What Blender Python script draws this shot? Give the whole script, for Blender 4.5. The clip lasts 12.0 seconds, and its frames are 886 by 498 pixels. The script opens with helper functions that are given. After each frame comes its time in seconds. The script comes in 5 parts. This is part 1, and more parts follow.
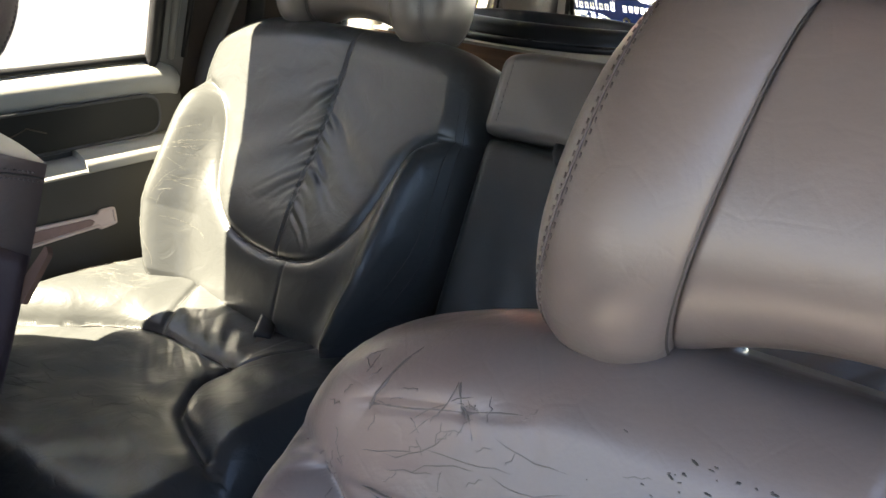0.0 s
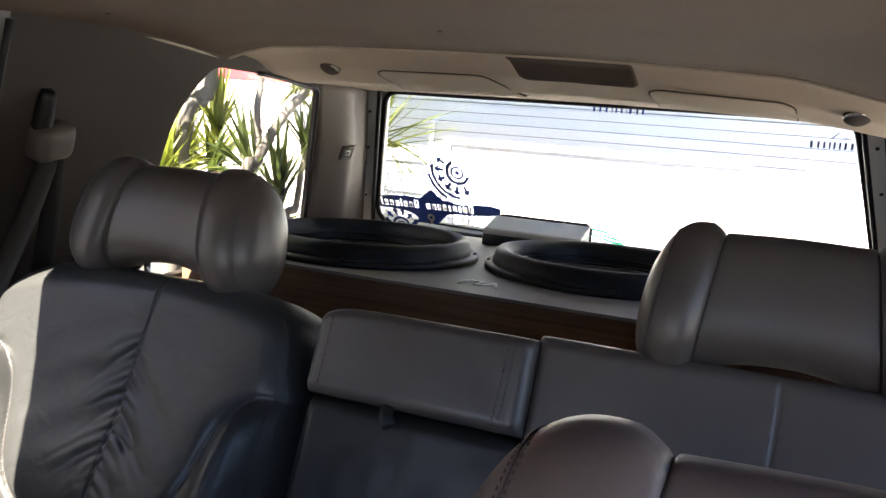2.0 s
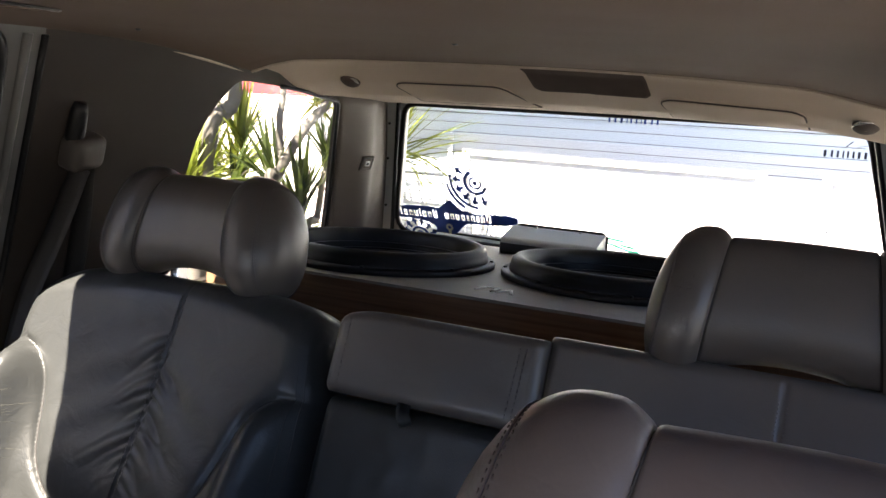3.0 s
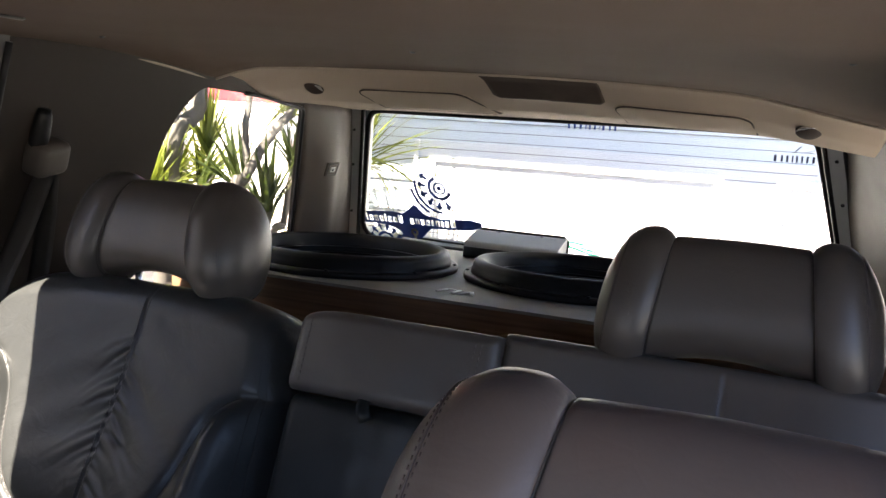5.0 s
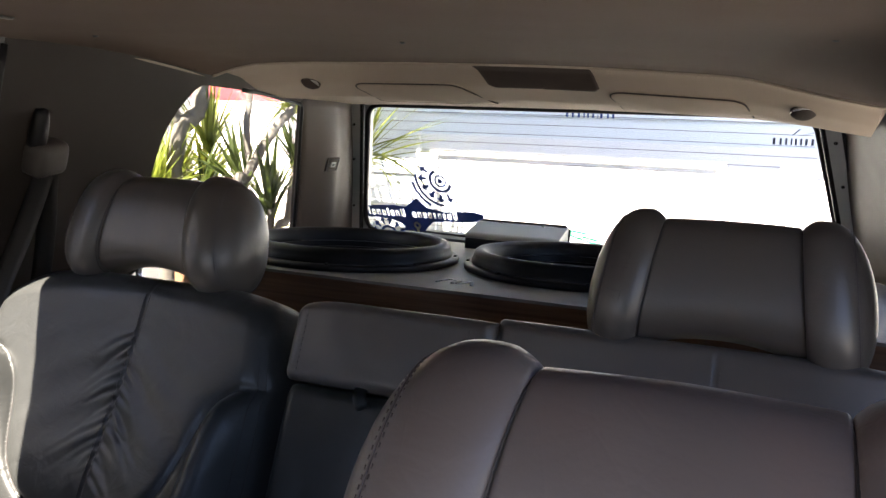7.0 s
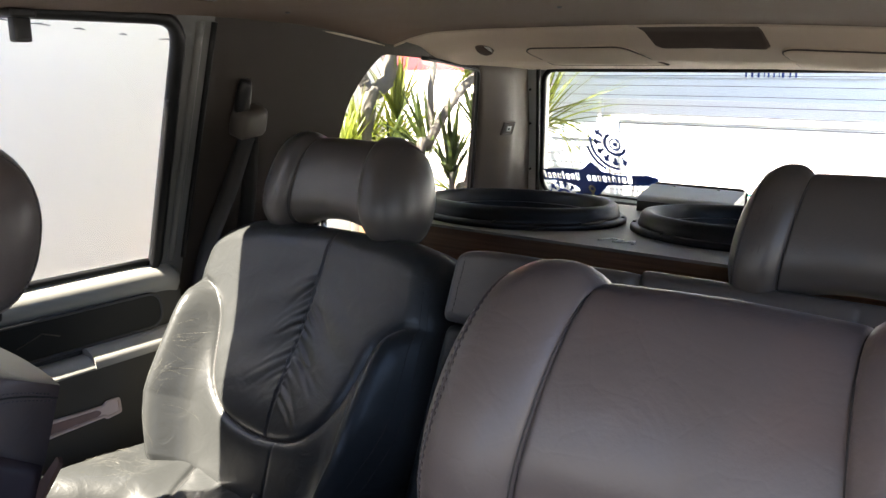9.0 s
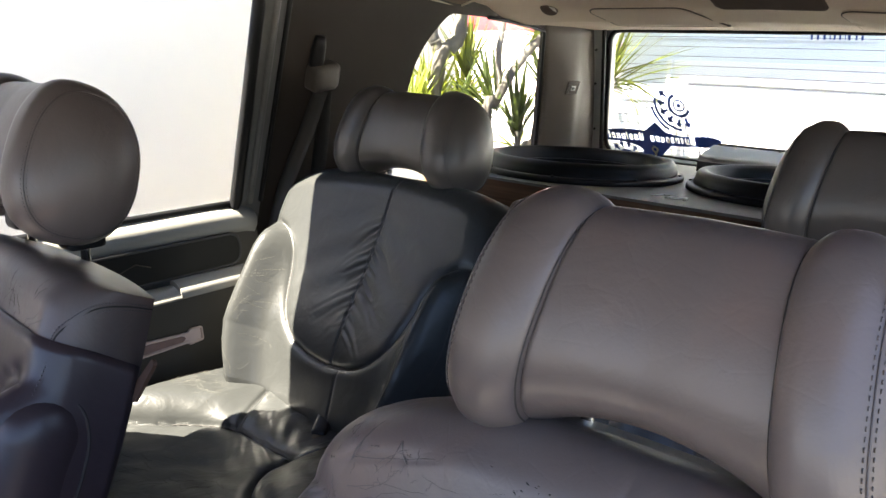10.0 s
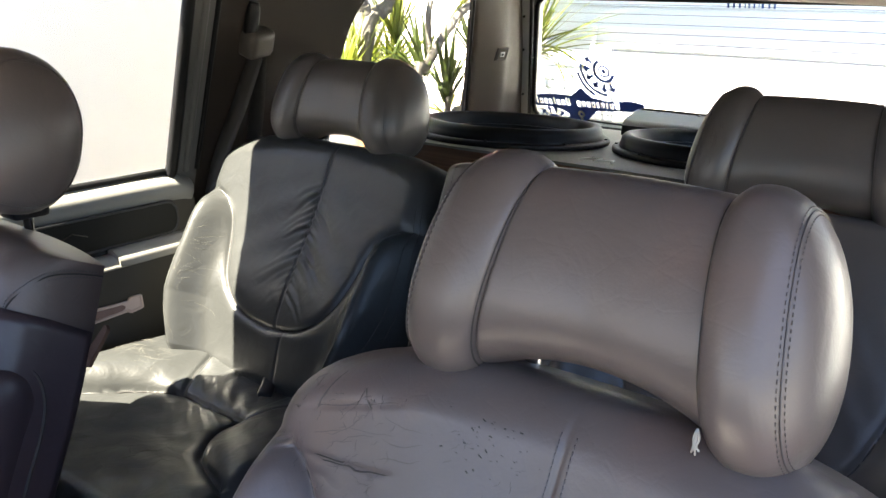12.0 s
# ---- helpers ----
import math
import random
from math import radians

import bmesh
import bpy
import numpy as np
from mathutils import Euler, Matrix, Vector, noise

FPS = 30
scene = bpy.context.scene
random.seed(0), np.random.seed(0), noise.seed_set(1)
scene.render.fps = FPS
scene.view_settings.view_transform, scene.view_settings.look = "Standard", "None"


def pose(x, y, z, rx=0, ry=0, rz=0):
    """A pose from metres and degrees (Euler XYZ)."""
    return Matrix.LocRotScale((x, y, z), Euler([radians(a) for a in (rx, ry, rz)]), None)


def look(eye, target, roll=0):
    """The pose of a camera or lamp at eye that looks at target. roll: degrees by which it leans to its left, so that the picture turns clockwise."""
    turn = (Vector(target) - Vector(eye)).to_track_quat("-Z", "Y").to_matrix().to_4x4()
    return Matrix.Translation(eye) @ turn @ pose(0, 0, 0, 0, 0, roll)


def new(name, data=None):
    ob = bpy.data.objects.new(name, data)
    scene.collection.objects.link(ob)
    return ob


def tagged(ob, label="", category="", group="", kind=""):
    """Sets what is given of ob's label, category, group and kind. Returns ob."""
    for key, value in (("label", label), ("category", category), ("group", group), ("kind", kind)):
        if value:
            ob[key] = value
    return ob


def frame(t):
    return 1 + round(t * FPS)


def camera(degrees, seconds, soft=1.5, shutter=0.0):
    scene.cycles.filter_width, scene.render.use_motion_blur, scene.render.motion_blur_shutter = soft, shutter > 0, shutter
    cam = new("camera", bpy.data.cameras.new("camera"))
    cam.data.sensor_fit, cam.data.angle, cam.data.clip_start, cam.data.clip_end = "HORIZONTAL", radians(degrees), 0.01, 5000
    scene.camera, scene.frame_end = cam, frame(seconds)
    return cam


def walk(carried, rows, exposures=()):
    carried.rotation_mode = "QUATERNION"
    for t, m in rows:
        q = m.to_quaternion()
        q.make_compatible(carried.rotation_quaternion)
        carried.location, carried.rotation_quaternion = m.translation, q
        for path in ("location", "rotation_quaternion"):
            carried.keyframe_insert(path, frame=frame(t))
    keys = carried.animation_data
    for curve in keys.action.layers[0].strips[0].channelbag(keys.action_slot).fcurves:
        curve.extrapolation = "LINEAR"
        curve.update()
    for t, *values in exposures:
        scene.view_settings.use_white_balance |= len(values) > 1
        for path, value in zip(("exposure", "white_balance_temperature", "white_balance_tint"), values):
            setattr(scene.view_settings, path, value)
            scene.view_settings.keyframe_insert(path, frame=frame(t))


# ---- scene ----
cam = camera(56.3, 12.0)
EXPOSURES = [(0, 4.52, 6900, 14), (0.5, 4.6, 6770, 17), (1.0, 4.02, 6500, 19), (1.5, 3.79, 6400, 21), (3, 3.39, 6350, 22), (6.7, 3.37, 6330, 22),
             (8.5, 3.52, 6300, 20), (9.5, 3.64, 6320, 18), (10.5, 3.90, 6400, 16), (12, 3.93, 6460, 15)]
PATH = [
    (0, (0.439, -0.965, 1.028), (-0.639, 0.536, 0.263), 3.3),
    (0.5, (0.395, -0.915, 1.087), (-0.54, 0.758, 0.515), 3.4),
    (1, (0.391, -0.904, 1.119), (-0.418, 0.864, 0.651), 1.8),
    (1.5, (0.39, -0.903, 1.139), (-0.332, 0.91, 0.7), 2.8),
    (2, (0.387, -0.919, 1.148), (-0.373, 0.888, 0.751), 3.2),
    (2.5, (0.393, -0.933, 1.144), (-0.401, 0.865, 0.774), 3.9),
    (3, (0.41, -0.951, 1.145), (-0.4, 0.84, 0.776), 2.9),
    (5, (0.441, -0.978, 1.144), (-0.307, 0.844, 0.796), 2.9),
    (5.5, (0.445, -0.98, 1.14), (-0.307, 0.842, 0.796), 3.3),
    (6, (0.458, -0.977, 1.139), (-0.294, 0.846, 0.801), 3.4),
    (6.5, (0.459, -0.972, 1.136), (-0.292, 0.849, 0.793), 2.6),
    (6.7, (0.46, -0.974, 1.136), (-0.292, 0.846, 0.786), 1.8),
    (8.3, (0.524, -0.997, 1.132), (-0.425, 0.716, 0.727), 0.4),
    (8.5, (0.532, -1.004, 1.136), (-0.476, 0.675, 0.729), -0.1),
    (9, (0.56, -1.023, 1.129), (-0.605, 0.543, 0.693), -0.1),
    (9.5, (0.611, -1.05, 1.12), (-0.672, 0.409, 0.645), -0.1),
    (10, (0.646, -1.087, 1.124), (-0.64, 0.354, 0.602), 0.4),
    (10.5, (0.645, -1.107, 1.131), (-0.611, 0.333, 0.542), -2.0),
    (11, (0.643, -1.115, 1.133), (-0.554, 0.368, 0.526), -1.2),
    (11.5, (0.65, -1.128, 1.133), (-0.501, 0.391, 0.525), -0.4),
    (12, (0.658, -1.137, 1.131), (-0.476, 0.398, 0.533), 0.8),
]
walk(cam, [(t, look(eye, target, roll)) for t, eye, target, roll in PATH],
     exposures=EXPOSURES)

from mathutils.geometry import tessellate_polygon

# ---- world and sun ----
SUN_WAY = Vector((-0.28, -0.55, 1.0)).normalized()
world = bpy.data.worlds.new("sky")
scene.world = world
world.use_nodes = True
wt = world.node_tree
sky = wt.nodes.new("ShaderNodeTexSky")
sky.sky_type = "NISHITA"
sky.sun_disc = False
sky.ozone_density = 1.8
sky.sun_elevation = math.asin(SUN_WAY.z)
sky.sun_rotation = math.atan2(SUN_WAY.x, SUN_WAY.y)
wt.links.new(sky.outputs[0], wt.nodes["Background"].inputs[0])
wt.nodes["Background"].inputs[1].default_value = 0.050
sun_data = bpy.data.lights.new("sun", "SUN")
sun_data.energy, sun_data.angle, sun_data.color = 5.0, radians(0.5), (1.0, 0.94, 0.72)
sun = new("sun", sun_data)
sun.matrix_world = look(SUN_WAY * 20, (0, 0, 0))


# ---- materials ----
def material(name, color, rough=0.5, metal=0.0, var=0.0, var_scale=8.0, grain=0.0, grain_scale=400.0,
             stain=None, stain_scale=3.0, stain_amount=0.5, crease=0.0, crease_scale=30.0, fold=0.0, fold_scale=24.0, spec=0.5, coat=0.0, squeeze=(1, 1, 1), uneven=0.09):
    m = bpy.data.materials.new(name)
    m.use_nodes = True
    t = m.node_tree
    p = t.nodes["Principled BSDF"]
    p.inputs["Roughness"].default_value = rough
    p.inputs["Metallic"].default_value = metal
    p.inputs["Specular IOR Level"].default_value = spec
    p.inputs["Coat Weight"].default_value = coat
    co = t.nodes.new("ShaderNodeTexCoord")
    mp = t.nodes.new("ShaderNodeMapping")
    mp.inputs["Scale"].default_value = squeeze
    t.links.new(co.outputs["Object"], mp.inputs["Vector"])

    def tex(kind, scale, detail=3.0):
        n = t.nodes.new(kind)
        n.inputs["Scale"].default_value = scale
        if kind == "ShaderNodeTexNoise":
            n.inputs["Detail"].default_value = detail
        t.links.new(mp.outputs[0], n.inputs["Vector"])
        return n

    base = t.nodes.new("ShaderNodeMix")
    base.data_type = "RGBA"
    lo = [c * (1 - var) for c in color]
    hi = [min(1, c * (1 + var)) for c in color]
    base.inputs["A"].default_value, base.inputs["B"].default_value = (*lo, 1), (*hi, 1)
    t.links.new(tex("ShaderNodeTexNoise", var_scale, 5).outputs["Fac"], base.inputs["Factor"])
    out = base.outputs["Result"]
    if stain:
        ramp = t.nodes.new("ShaderNodeMapRange")
        ramp.inputs["From Min"].default_value, ramp.inputs["From Max"].default_value = 0.52, 0.72
        ramp.inputs["To Max"].default_value = stain_amount
        t.links.new(tex("ShaderNodeTexNoise", stain_scale, 6).outputs["Fac"], ramp.inputs["Value"])
        mix = t.nodes.new("ShaderNodeMix")
        mix.data_type = "RGBA"
        mix.inputs["B"].default_value = (*stain, 1)
        t.links.new(ramp.outputs[0], mix.inputs["Factor"])
        t.links.new(out, mix.inputs["A"])
        out = mix.outputs["Result"]
    t.links.new(out, p.inputs["Base Color"])
    rr = t.nodes.new("ShaderNodeMapRange")
    rr.inputs["To Min"].default_value, rr.inputs["To Max"].default_value = max(0.285 if rough > 0.285 else 0.02, rough - uneven), min(1, rough + uneven)
    t.links.new(tex("ShaderNodeTexNoise", var_scale * 2.3, 4).outputs["Fac"], rr.inputs["Value"])
    t.links.new(rr.outputs[0], p.inputs["Roughness"])
    normal = None
    if grain:
        b = t.nodes.new("ShaderNodeBump")
        b.inputs["Strength"].default_value, b.inputs["Distance"].default_value = grain, 0.001
        t.links.new(tex("ShaderNodeTexNoise", grain_scale, 2).outputs["Fac"], b.inputs["Height"])
        normal = b
    if crease:
        v = tex("ShaderNodeTexVoronoi", crease_scale)
        v.feature = "DISTANCE_TO_EDGE"
        r = t.nodes.new("ShaderNodeMapRange")
        r.inputs["From Max"].default_value = 0.05
        t.links.new(v.outputs["Distance"], r.inputs["Value"])
        b = t.nodes.new("ShaderNodeBump")
        b.inputs["Strength"].default_value, b.inputs["Distance"].default_value = crease, 0.0015
        t.links.new(r.outputs[0], b.inputs["Height"])
        if normal:
            t.links.new(normal.outputs[0], b.inputs["Normal"])
        normal = b
    if fold:
        b = t.nodes.new("ShaderNodeBump")
        b.inputs["Strength"].default_value, b.inputs["Distance"].default_value = fold, 0.004
        w = tex("ShaderNodeTexNoise", fold_scale, 3)
        w.inputs["Distortion"].default_value = 1.2
        t.links.new(w.outputs["Fac"], b.inputs["Height"])
        if normal:
            t.links.new(normal.outputs[0], b.inputs["Normal"])
        normal = b
    if normal:
        t.links.new(normal.outputs[0], p.inputs["Normal"])
    return m


def glass_material(name, tint, rough=0.0):
    m = bpy.data.materials.new(name)
    m.use_nodes = True
    t = m.node_tree
    t.nodes.remove(t.nodes["Principled BSDF"])
    tr, gl, mx, lw, mr = (t.nodes.new(k) for k in ("ShaderNodeBsdfTransparent", "ShaderNodeBsdfGlossy", "ShaderNodeMixShader", "ShaderNodeLayerWeight", "ShaderNodeMapRange"))
    tr.inputs["Color"].default_value = (*tint, 1)
    gl.inputs["Roughness"].default_value = rough
    lw.inputs["Blend"].default_value = 0.25
    mr.inputs["To Min"].default_value, mr.inputs["To Max"].default_value = 0.008, 0.14
    t.links.new(lw.outputs["Facing"], mr.inputs["Value"])
    t.links.new(mr.outputs[0], mx.inputs[0])
    t.links.new(tr.outputs[0], mx.inputs[1])
    t.links.new(gl.outputs[0], mx.inputs[2])
    t.links.new(mx.outputs[0], t.nodes["Material Output"].inputs[0])
    return m


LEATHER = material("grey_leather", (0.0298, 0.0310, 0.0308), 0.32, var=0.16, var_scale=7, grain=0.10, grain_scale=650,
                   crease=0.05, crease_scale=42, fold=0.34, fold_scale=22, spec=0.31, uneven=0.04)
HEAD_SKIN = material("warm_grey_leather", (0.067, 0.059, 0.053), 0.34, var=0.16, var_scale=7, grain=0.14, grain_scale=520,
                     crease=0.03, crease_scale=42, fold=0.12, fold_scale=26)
TAUPE = material("taupe_leather", (0.0895, 0.0745, 0.0715), 0.35, var=0.4, var_scale=5, grain=0.10, grain_scale=450,
                 stain=(0.115, 0.072, 0.060), stain_scale=5.5, stain_amount=0.8,
                 crease=0.04, crease_scale=38, fold=0.28, fold_scale=18, spec=0.42)
# Passenger seat leather with the shadow on its lower part put into the colour.
PLUM_SHADE = material("shaded_plum_leather", (0.034, 0.0245, 0.0285), 0.34, var=0.2, var_scale=7, grain=0.1, grain_scale=500, fold=0.2, fold_scale=18, spec=0.42, uneven=0.05)
VINYL = material("dark_vinyl", (0.0125, 0.0138, 0.0136), 0.36, var=0.15, grain=0.25, grain_scale=600, spec=0.28)
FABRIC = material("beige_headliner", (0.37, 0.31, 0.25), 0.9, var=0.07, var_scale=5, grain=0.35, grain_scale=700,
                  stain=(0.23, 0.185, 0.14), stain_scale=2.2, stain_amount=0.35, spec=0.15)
TRIM = material("taupe_trim_plastic", (0.078, 0.063, 0.052), 0.55, var=0.08, grain=0.3, grain_scale=600, spec=0.3)
TRIM_LIGHT = material("light_grey_trim", (0.26, 0.255, 0.235), 0.5, var=0.08, grain=0.3, grain_scale=500)
TRIM_DARK = material("charcoal_trim", (0.045, 0.045, 0.047), 0.6, var=0.12, grain=0.3, grain_scale=500)
RUBBER = material("black_rubber", (0.008, 0.008, 0.0088), 0.42, var=0.2, grain=0.1, spec=0.22)
BLACK = material("black_plastic", (0.009, 0.009, 0.010), 0.42, var=0.2, grain=0.15, spec=0.3)
CONE = material("paper_cone", (0.007, 0.007, 0.0075), 0.7, var=0.2, grain=0.3, spec=0.2)
WOOD = material("plywood_edge", (0.20, 0.110, 0.058), 0.6, var=0.6, var_scale=9, grain=0.3, grain_scale=120,
                stain=(0.13, 0.06, 0.025), stain_scale=6, stain_amount=0.7, squeeze=(0.5, 6, 18))
CARPET = material("grey_box_top", (0.25, 0.24, 0.22), 0.5, var=0.2, var_scale=10, grain=0.4, grain_scale=500,
                  stain=(0.08, 0.072, 0.065), stain_scale=5)
METAL = material("dull_frame_metal", (0.40, 0.405, 0.395), 0.45, 0.3, var=0.08, grain=0.1)
CHROME = material("chrome", (0.75, 0.75, 0.75), 0.15, 1.0)
AMP = material("brushed_amp_case", (0.24, 0.24, 0.25), 0.38, 0.6, var=0.12, grain=0.15)
WEB = material("belt_webbing", (0.048, 0.043, 0.039), 0.7, var=0.15, grain=0.5, grain_scale=350)
FLOOR = material("floor_carpet", (0.03, 0.028, 0.027), 0.95, var=0.3, grain=0.6, grain_scale=300, spec=0.1)
WHITE_WALL = material("white_render", (0.93, 0.845, 0.775), 0.85, var=0.05, var_scale=2, grain=0.4, grain_scale=60,
                      stain=(0.85, 0.79, 0.70), stain_scale=0.9, stain_amount=0.4)
DOOR_WHITE = material("white_garage_paint", (0.82, 0.82, 0.83), 0.45, var=0.02, grain=0.05)
SIDING = material("pale_blue_siding", (0.72, 0.77, 0.81), 0.6, var=0.04, var_scale=3, grain=0.15, grain_scale=90)
RED = material("red_paint", (0.28, 0.040, 0.045), 0.6, var=0.15, var_scale=2)
GROUND = material("concrete", (0.27, 0.26, 0.24), 0.9, var=0.12, var_scale=1.5, grain=0.4, grain_scale=80, stain=(0.20, 0.19, 0.18), stain_scale=0.7)
BARK = material("grey_bark", (0.15, 0.128, 0.108), 0.9, var=0.25, var_scale=14, grain=0.6, grain_scale=80)


def leafy(name, color, share, uneven=False):
    m = material(name, color, 0.42, var=0.4, var_scale=6, grain=0.1)
    t = m.node_tree
    tl, mx = t.nodes.new("ShaderNodeBsdfTranslucent"), t.nodes.new("ShaderNodeMixShader")
    geo, mr = t.nodes.new("ShaderNodeNewGeometry"), t.nodes.new("ShaderNodeMapRange")
    mr.inputs["To Min"].default_value, mr.inputs["To Max"].default_value = (0.45, 1.4) if uneven else (1.0, 1.0)
    t.links.new(geo.outputs["Random Per Island"], mr.inputs["Value"])
    base = t.nodes["Principled BSDF"].inputs["Base Color"]
    for source, target, gain in ((base.links[0].from_socket, base, (1, 1, 1)), (None, tl.inputs["Color"], (color[0] * 1.9, color[1] * 1.9, color[2] * 1.3))):
        mul = t.nodes.new("ShaderNodeVectorMath")
        mul.operation = "MULTIPLY"
        mul.inputs[0].default_value = gain
        if source:
            t.links.new(source, mul.inputs[0])
        t.links.new(mr.outputs[0], mul.inputs[1])
        t.links.new(mul.outputs[0], target)
    mx.inputs[0].default_value = share
    t.links.new(t.nodes["Principled BSDF"].outputs[0], mx.inputs[1])
    t.links.new(tl.outputs[0], mx.inputs[2])
    t.links.new(mx.outputs[0], t.nodes["Material Output"].inputs[0])
    return m


LEAF = leafy("strap_leaf", (0.165, 0.190, 0.036), 0.45, True)
LEAF_DARK = leafy("dark_strap_leaf", (0.062, 0.085, 0.022), 0.30, True)
GLASS = glass_material("clear_glass", (0.93, 0.95, 0.95))
BLUE = material("blue_decal", (0.015, 0.06, 0.30), 0.5)
WHITE = leafy("white_decal", (0.5, 0.5, 0.5), 0.6)
INK = material("black_decal", (0.03, 0.04, 0.08), 0.5)
PAINT = material("white_paint", (0.84, 0.84, 0.81), 0.6, var=0.1)
WIRE = material("heater_wire", (0.045, 0.04, 0.037), 0.6)
DARK_FELT = material("dark_felt", (0.035, 0.028, 0.024), 0.9, var=0.2, grain=0.3)
CRACK = material("dark_crack", (0.02, 0.017, 0.016), 0.7)
SCUFF = material("pale_scuff", (0.078, 0.075, 0.062), 0.75)
THREAD = material("grey_thread", (0.058, 0.050, 0.052), 0.6)
THREAD_TAUPE = material("dark_taupe_thread", (0.060, 0.050, 0.050), 0.55)
BROWN = material("brown_board", (0.07, 0.035, 0.022), 0.7, var=0.2, grain=0.2)
WORN = material("worn_brown_crease", (0.047, 0.037, 0.035), 0.55)
DOOR_FRAME = material("grey_door_frame", (0.095, 0.094, 0.090), 0.45, var=0.08, grain=0.2, grain_scale=500)
TEAL = leafy("teal_decal", (0.06, 0.48, 0.46), 0.7)
GUIDE = material("brown_belt_guide", (0.068, 0.058, 0.050), 0.5, var=0.1, grain=0.2, spec=0.3)
GRIME = material("grime", (0.16, 0.15, 0.14), 0.9)
SLOT = material("dusky_pink_slot", (0.22, 0.15, 0.145), 0.6, var=0.35, var_scale=30)
PATCH = material("matte_dark_brown", (0.056, 0.043, 0.036), 0.95, var=0.3, var_scale=12, grain=0.3, spec=0.1)
DOOR_LOW = material("charcoal_door_panel", (0.058, 0.056, 0.050), 0.6, var=0.12, grain=0.3, grain_scale=500, spec=0.3)
POCKET = material("pale_pocket", (0.62, 0.52, 0.50), 0.5, var=0.12, var_scale=20)


# ---- building helpers ----
def thing(name, where, label, category, group="", kind=""):
    ob = new(name)
    ob.empty_display_size = 0.05
    ob.matrix_world = where
    return tagged(ob, label, category, group, kind)


def raw(name, verts, faces, mat, parent=None, m=None, smooth=True, label=""):
    me = bpy.data.meshes.new(name)
    me.from_pydata([tuple(map(float, v)) for v in verts], [], [tuple(map(int, f)) for f in faces])
    me.materials.append(mat)
    if smooth:
        me.polygons.foreach_set("use_smooth", [True] * len(me.polygons))
    me.update()
    ob = new(name, me)
    if parent:
        ob.parent = parent
    if m is not None:
        ob.matrix_local = m
    return tagged(ob, label)


def part(name, bm, mat, parent=None, label="", m=None, smooth=True):
    bmesh.ops.recalc_face_normals(bm, faces=bm.faces)
    me = bpy.data.meshes.new(name)
    bm.to_mesh(me)
    bm.free()
    me.materials.append(mat)
    if smooth:
        me.polygons.foreach_set("use_smooth", [True] * len(me.polygons))
    ob = new(name, me)
    if parent:
        ob.parent = parent
    if m is not None:
        ob.matrix_local = m
    return tagged(ob, label)


def sharp(ob, degrees=24):
    ob.data.set_sharp_from_angle(angle=radians(degrees))
    return ob


def box_bm(size, centre=(0, 0, 0), bevel=0.004, segments=2):
    bm = bmesh.new()
    bmesh.ops.create_cube(bm, size=1.0)
    bmesh.ops.scale(bm, vec=size, verts=bm.verts)
    if bevel:
        bmesh.ops.bevel(bm, geom=bm.edges[:], offset=bevel, segments=segments, profile=0.6, affect="EDGES")
    bmesh.ops.translate(bm, vec=centre, verts=bm.verts)
    return bm


def box(name, lo, hi, mat, parent=None, bevel=0.004, label="", m=None):
    size = [b - a for a, b in zip(lo, hi)]
    return sharp(part(name, box_bm(size, [(a + b) / 2 for a, b in zip(lo, hi)], bevel), mat, parent, label, m))


def prism(outline, thick, way, origin=(0, 0, 0), a=(1, 0, 0), b=(0, 0, 1), holes=()):
    """A flat plate: outline in the plane of a and b, pushed by thick along way; holes are cut through."""
    from_a, from_b, o, w = Vector(a), Vector(b), Vector(origin), Vector(way).normalized() * thick
    loops = [[o + from_a * p + from_b * q for p, q in loop] for loop in (outline, *holes)]
    flat = [[Vector((p, q, 0)) for p, q in loop] for loop in (outline, *holes)]
    bm = bmesh.new()
    near = [bm.verts.new(p) for loop in loops for p in loop]
    far = [bm.verts.new(p + w) for loop in loops for p in loop]
    for tri in tessellate_polygon(flat):
        if len(set(tri)) == 3:
            bm.faces.new([near[i] for i in tri])
            bm.faces.new([far[i] for i in reversed(tri)])
    start = 0
    for loop in loops:
        n = len(loop)
        for i in range(n):
            j = (i + 1) % n
            bm.faces.new((near[start + i], near[start + j], far[start + j], far[start + i]))
        start += n
    return bm


def smooth_path(points, n=8):
    """Points of a Catmull-Rom line through the given ones."""
    p = [np.array(q, float) for q in points]
    p = [2 * p[0] - p[1], *p, 2 * p[-1] - p[-2]]
    out = []
    for i in range(1, len(p) - 2):
        for s in np.linspace(0, 1, n, endpoint=False):
            out.append(0.5 * (2 * p[i] + (p[i + 1] - p[i - 1]) * s + (2 * p[i - 1] - 5 * p[i] + 4 * p[i + 1] - p[i + 2]) * s * s
                              + (3 * p[i] - p[i - 1] - 3 * p[i + 1] + p[i + 2]) * s ** 3))
    return np.array(out + [p[-2]])


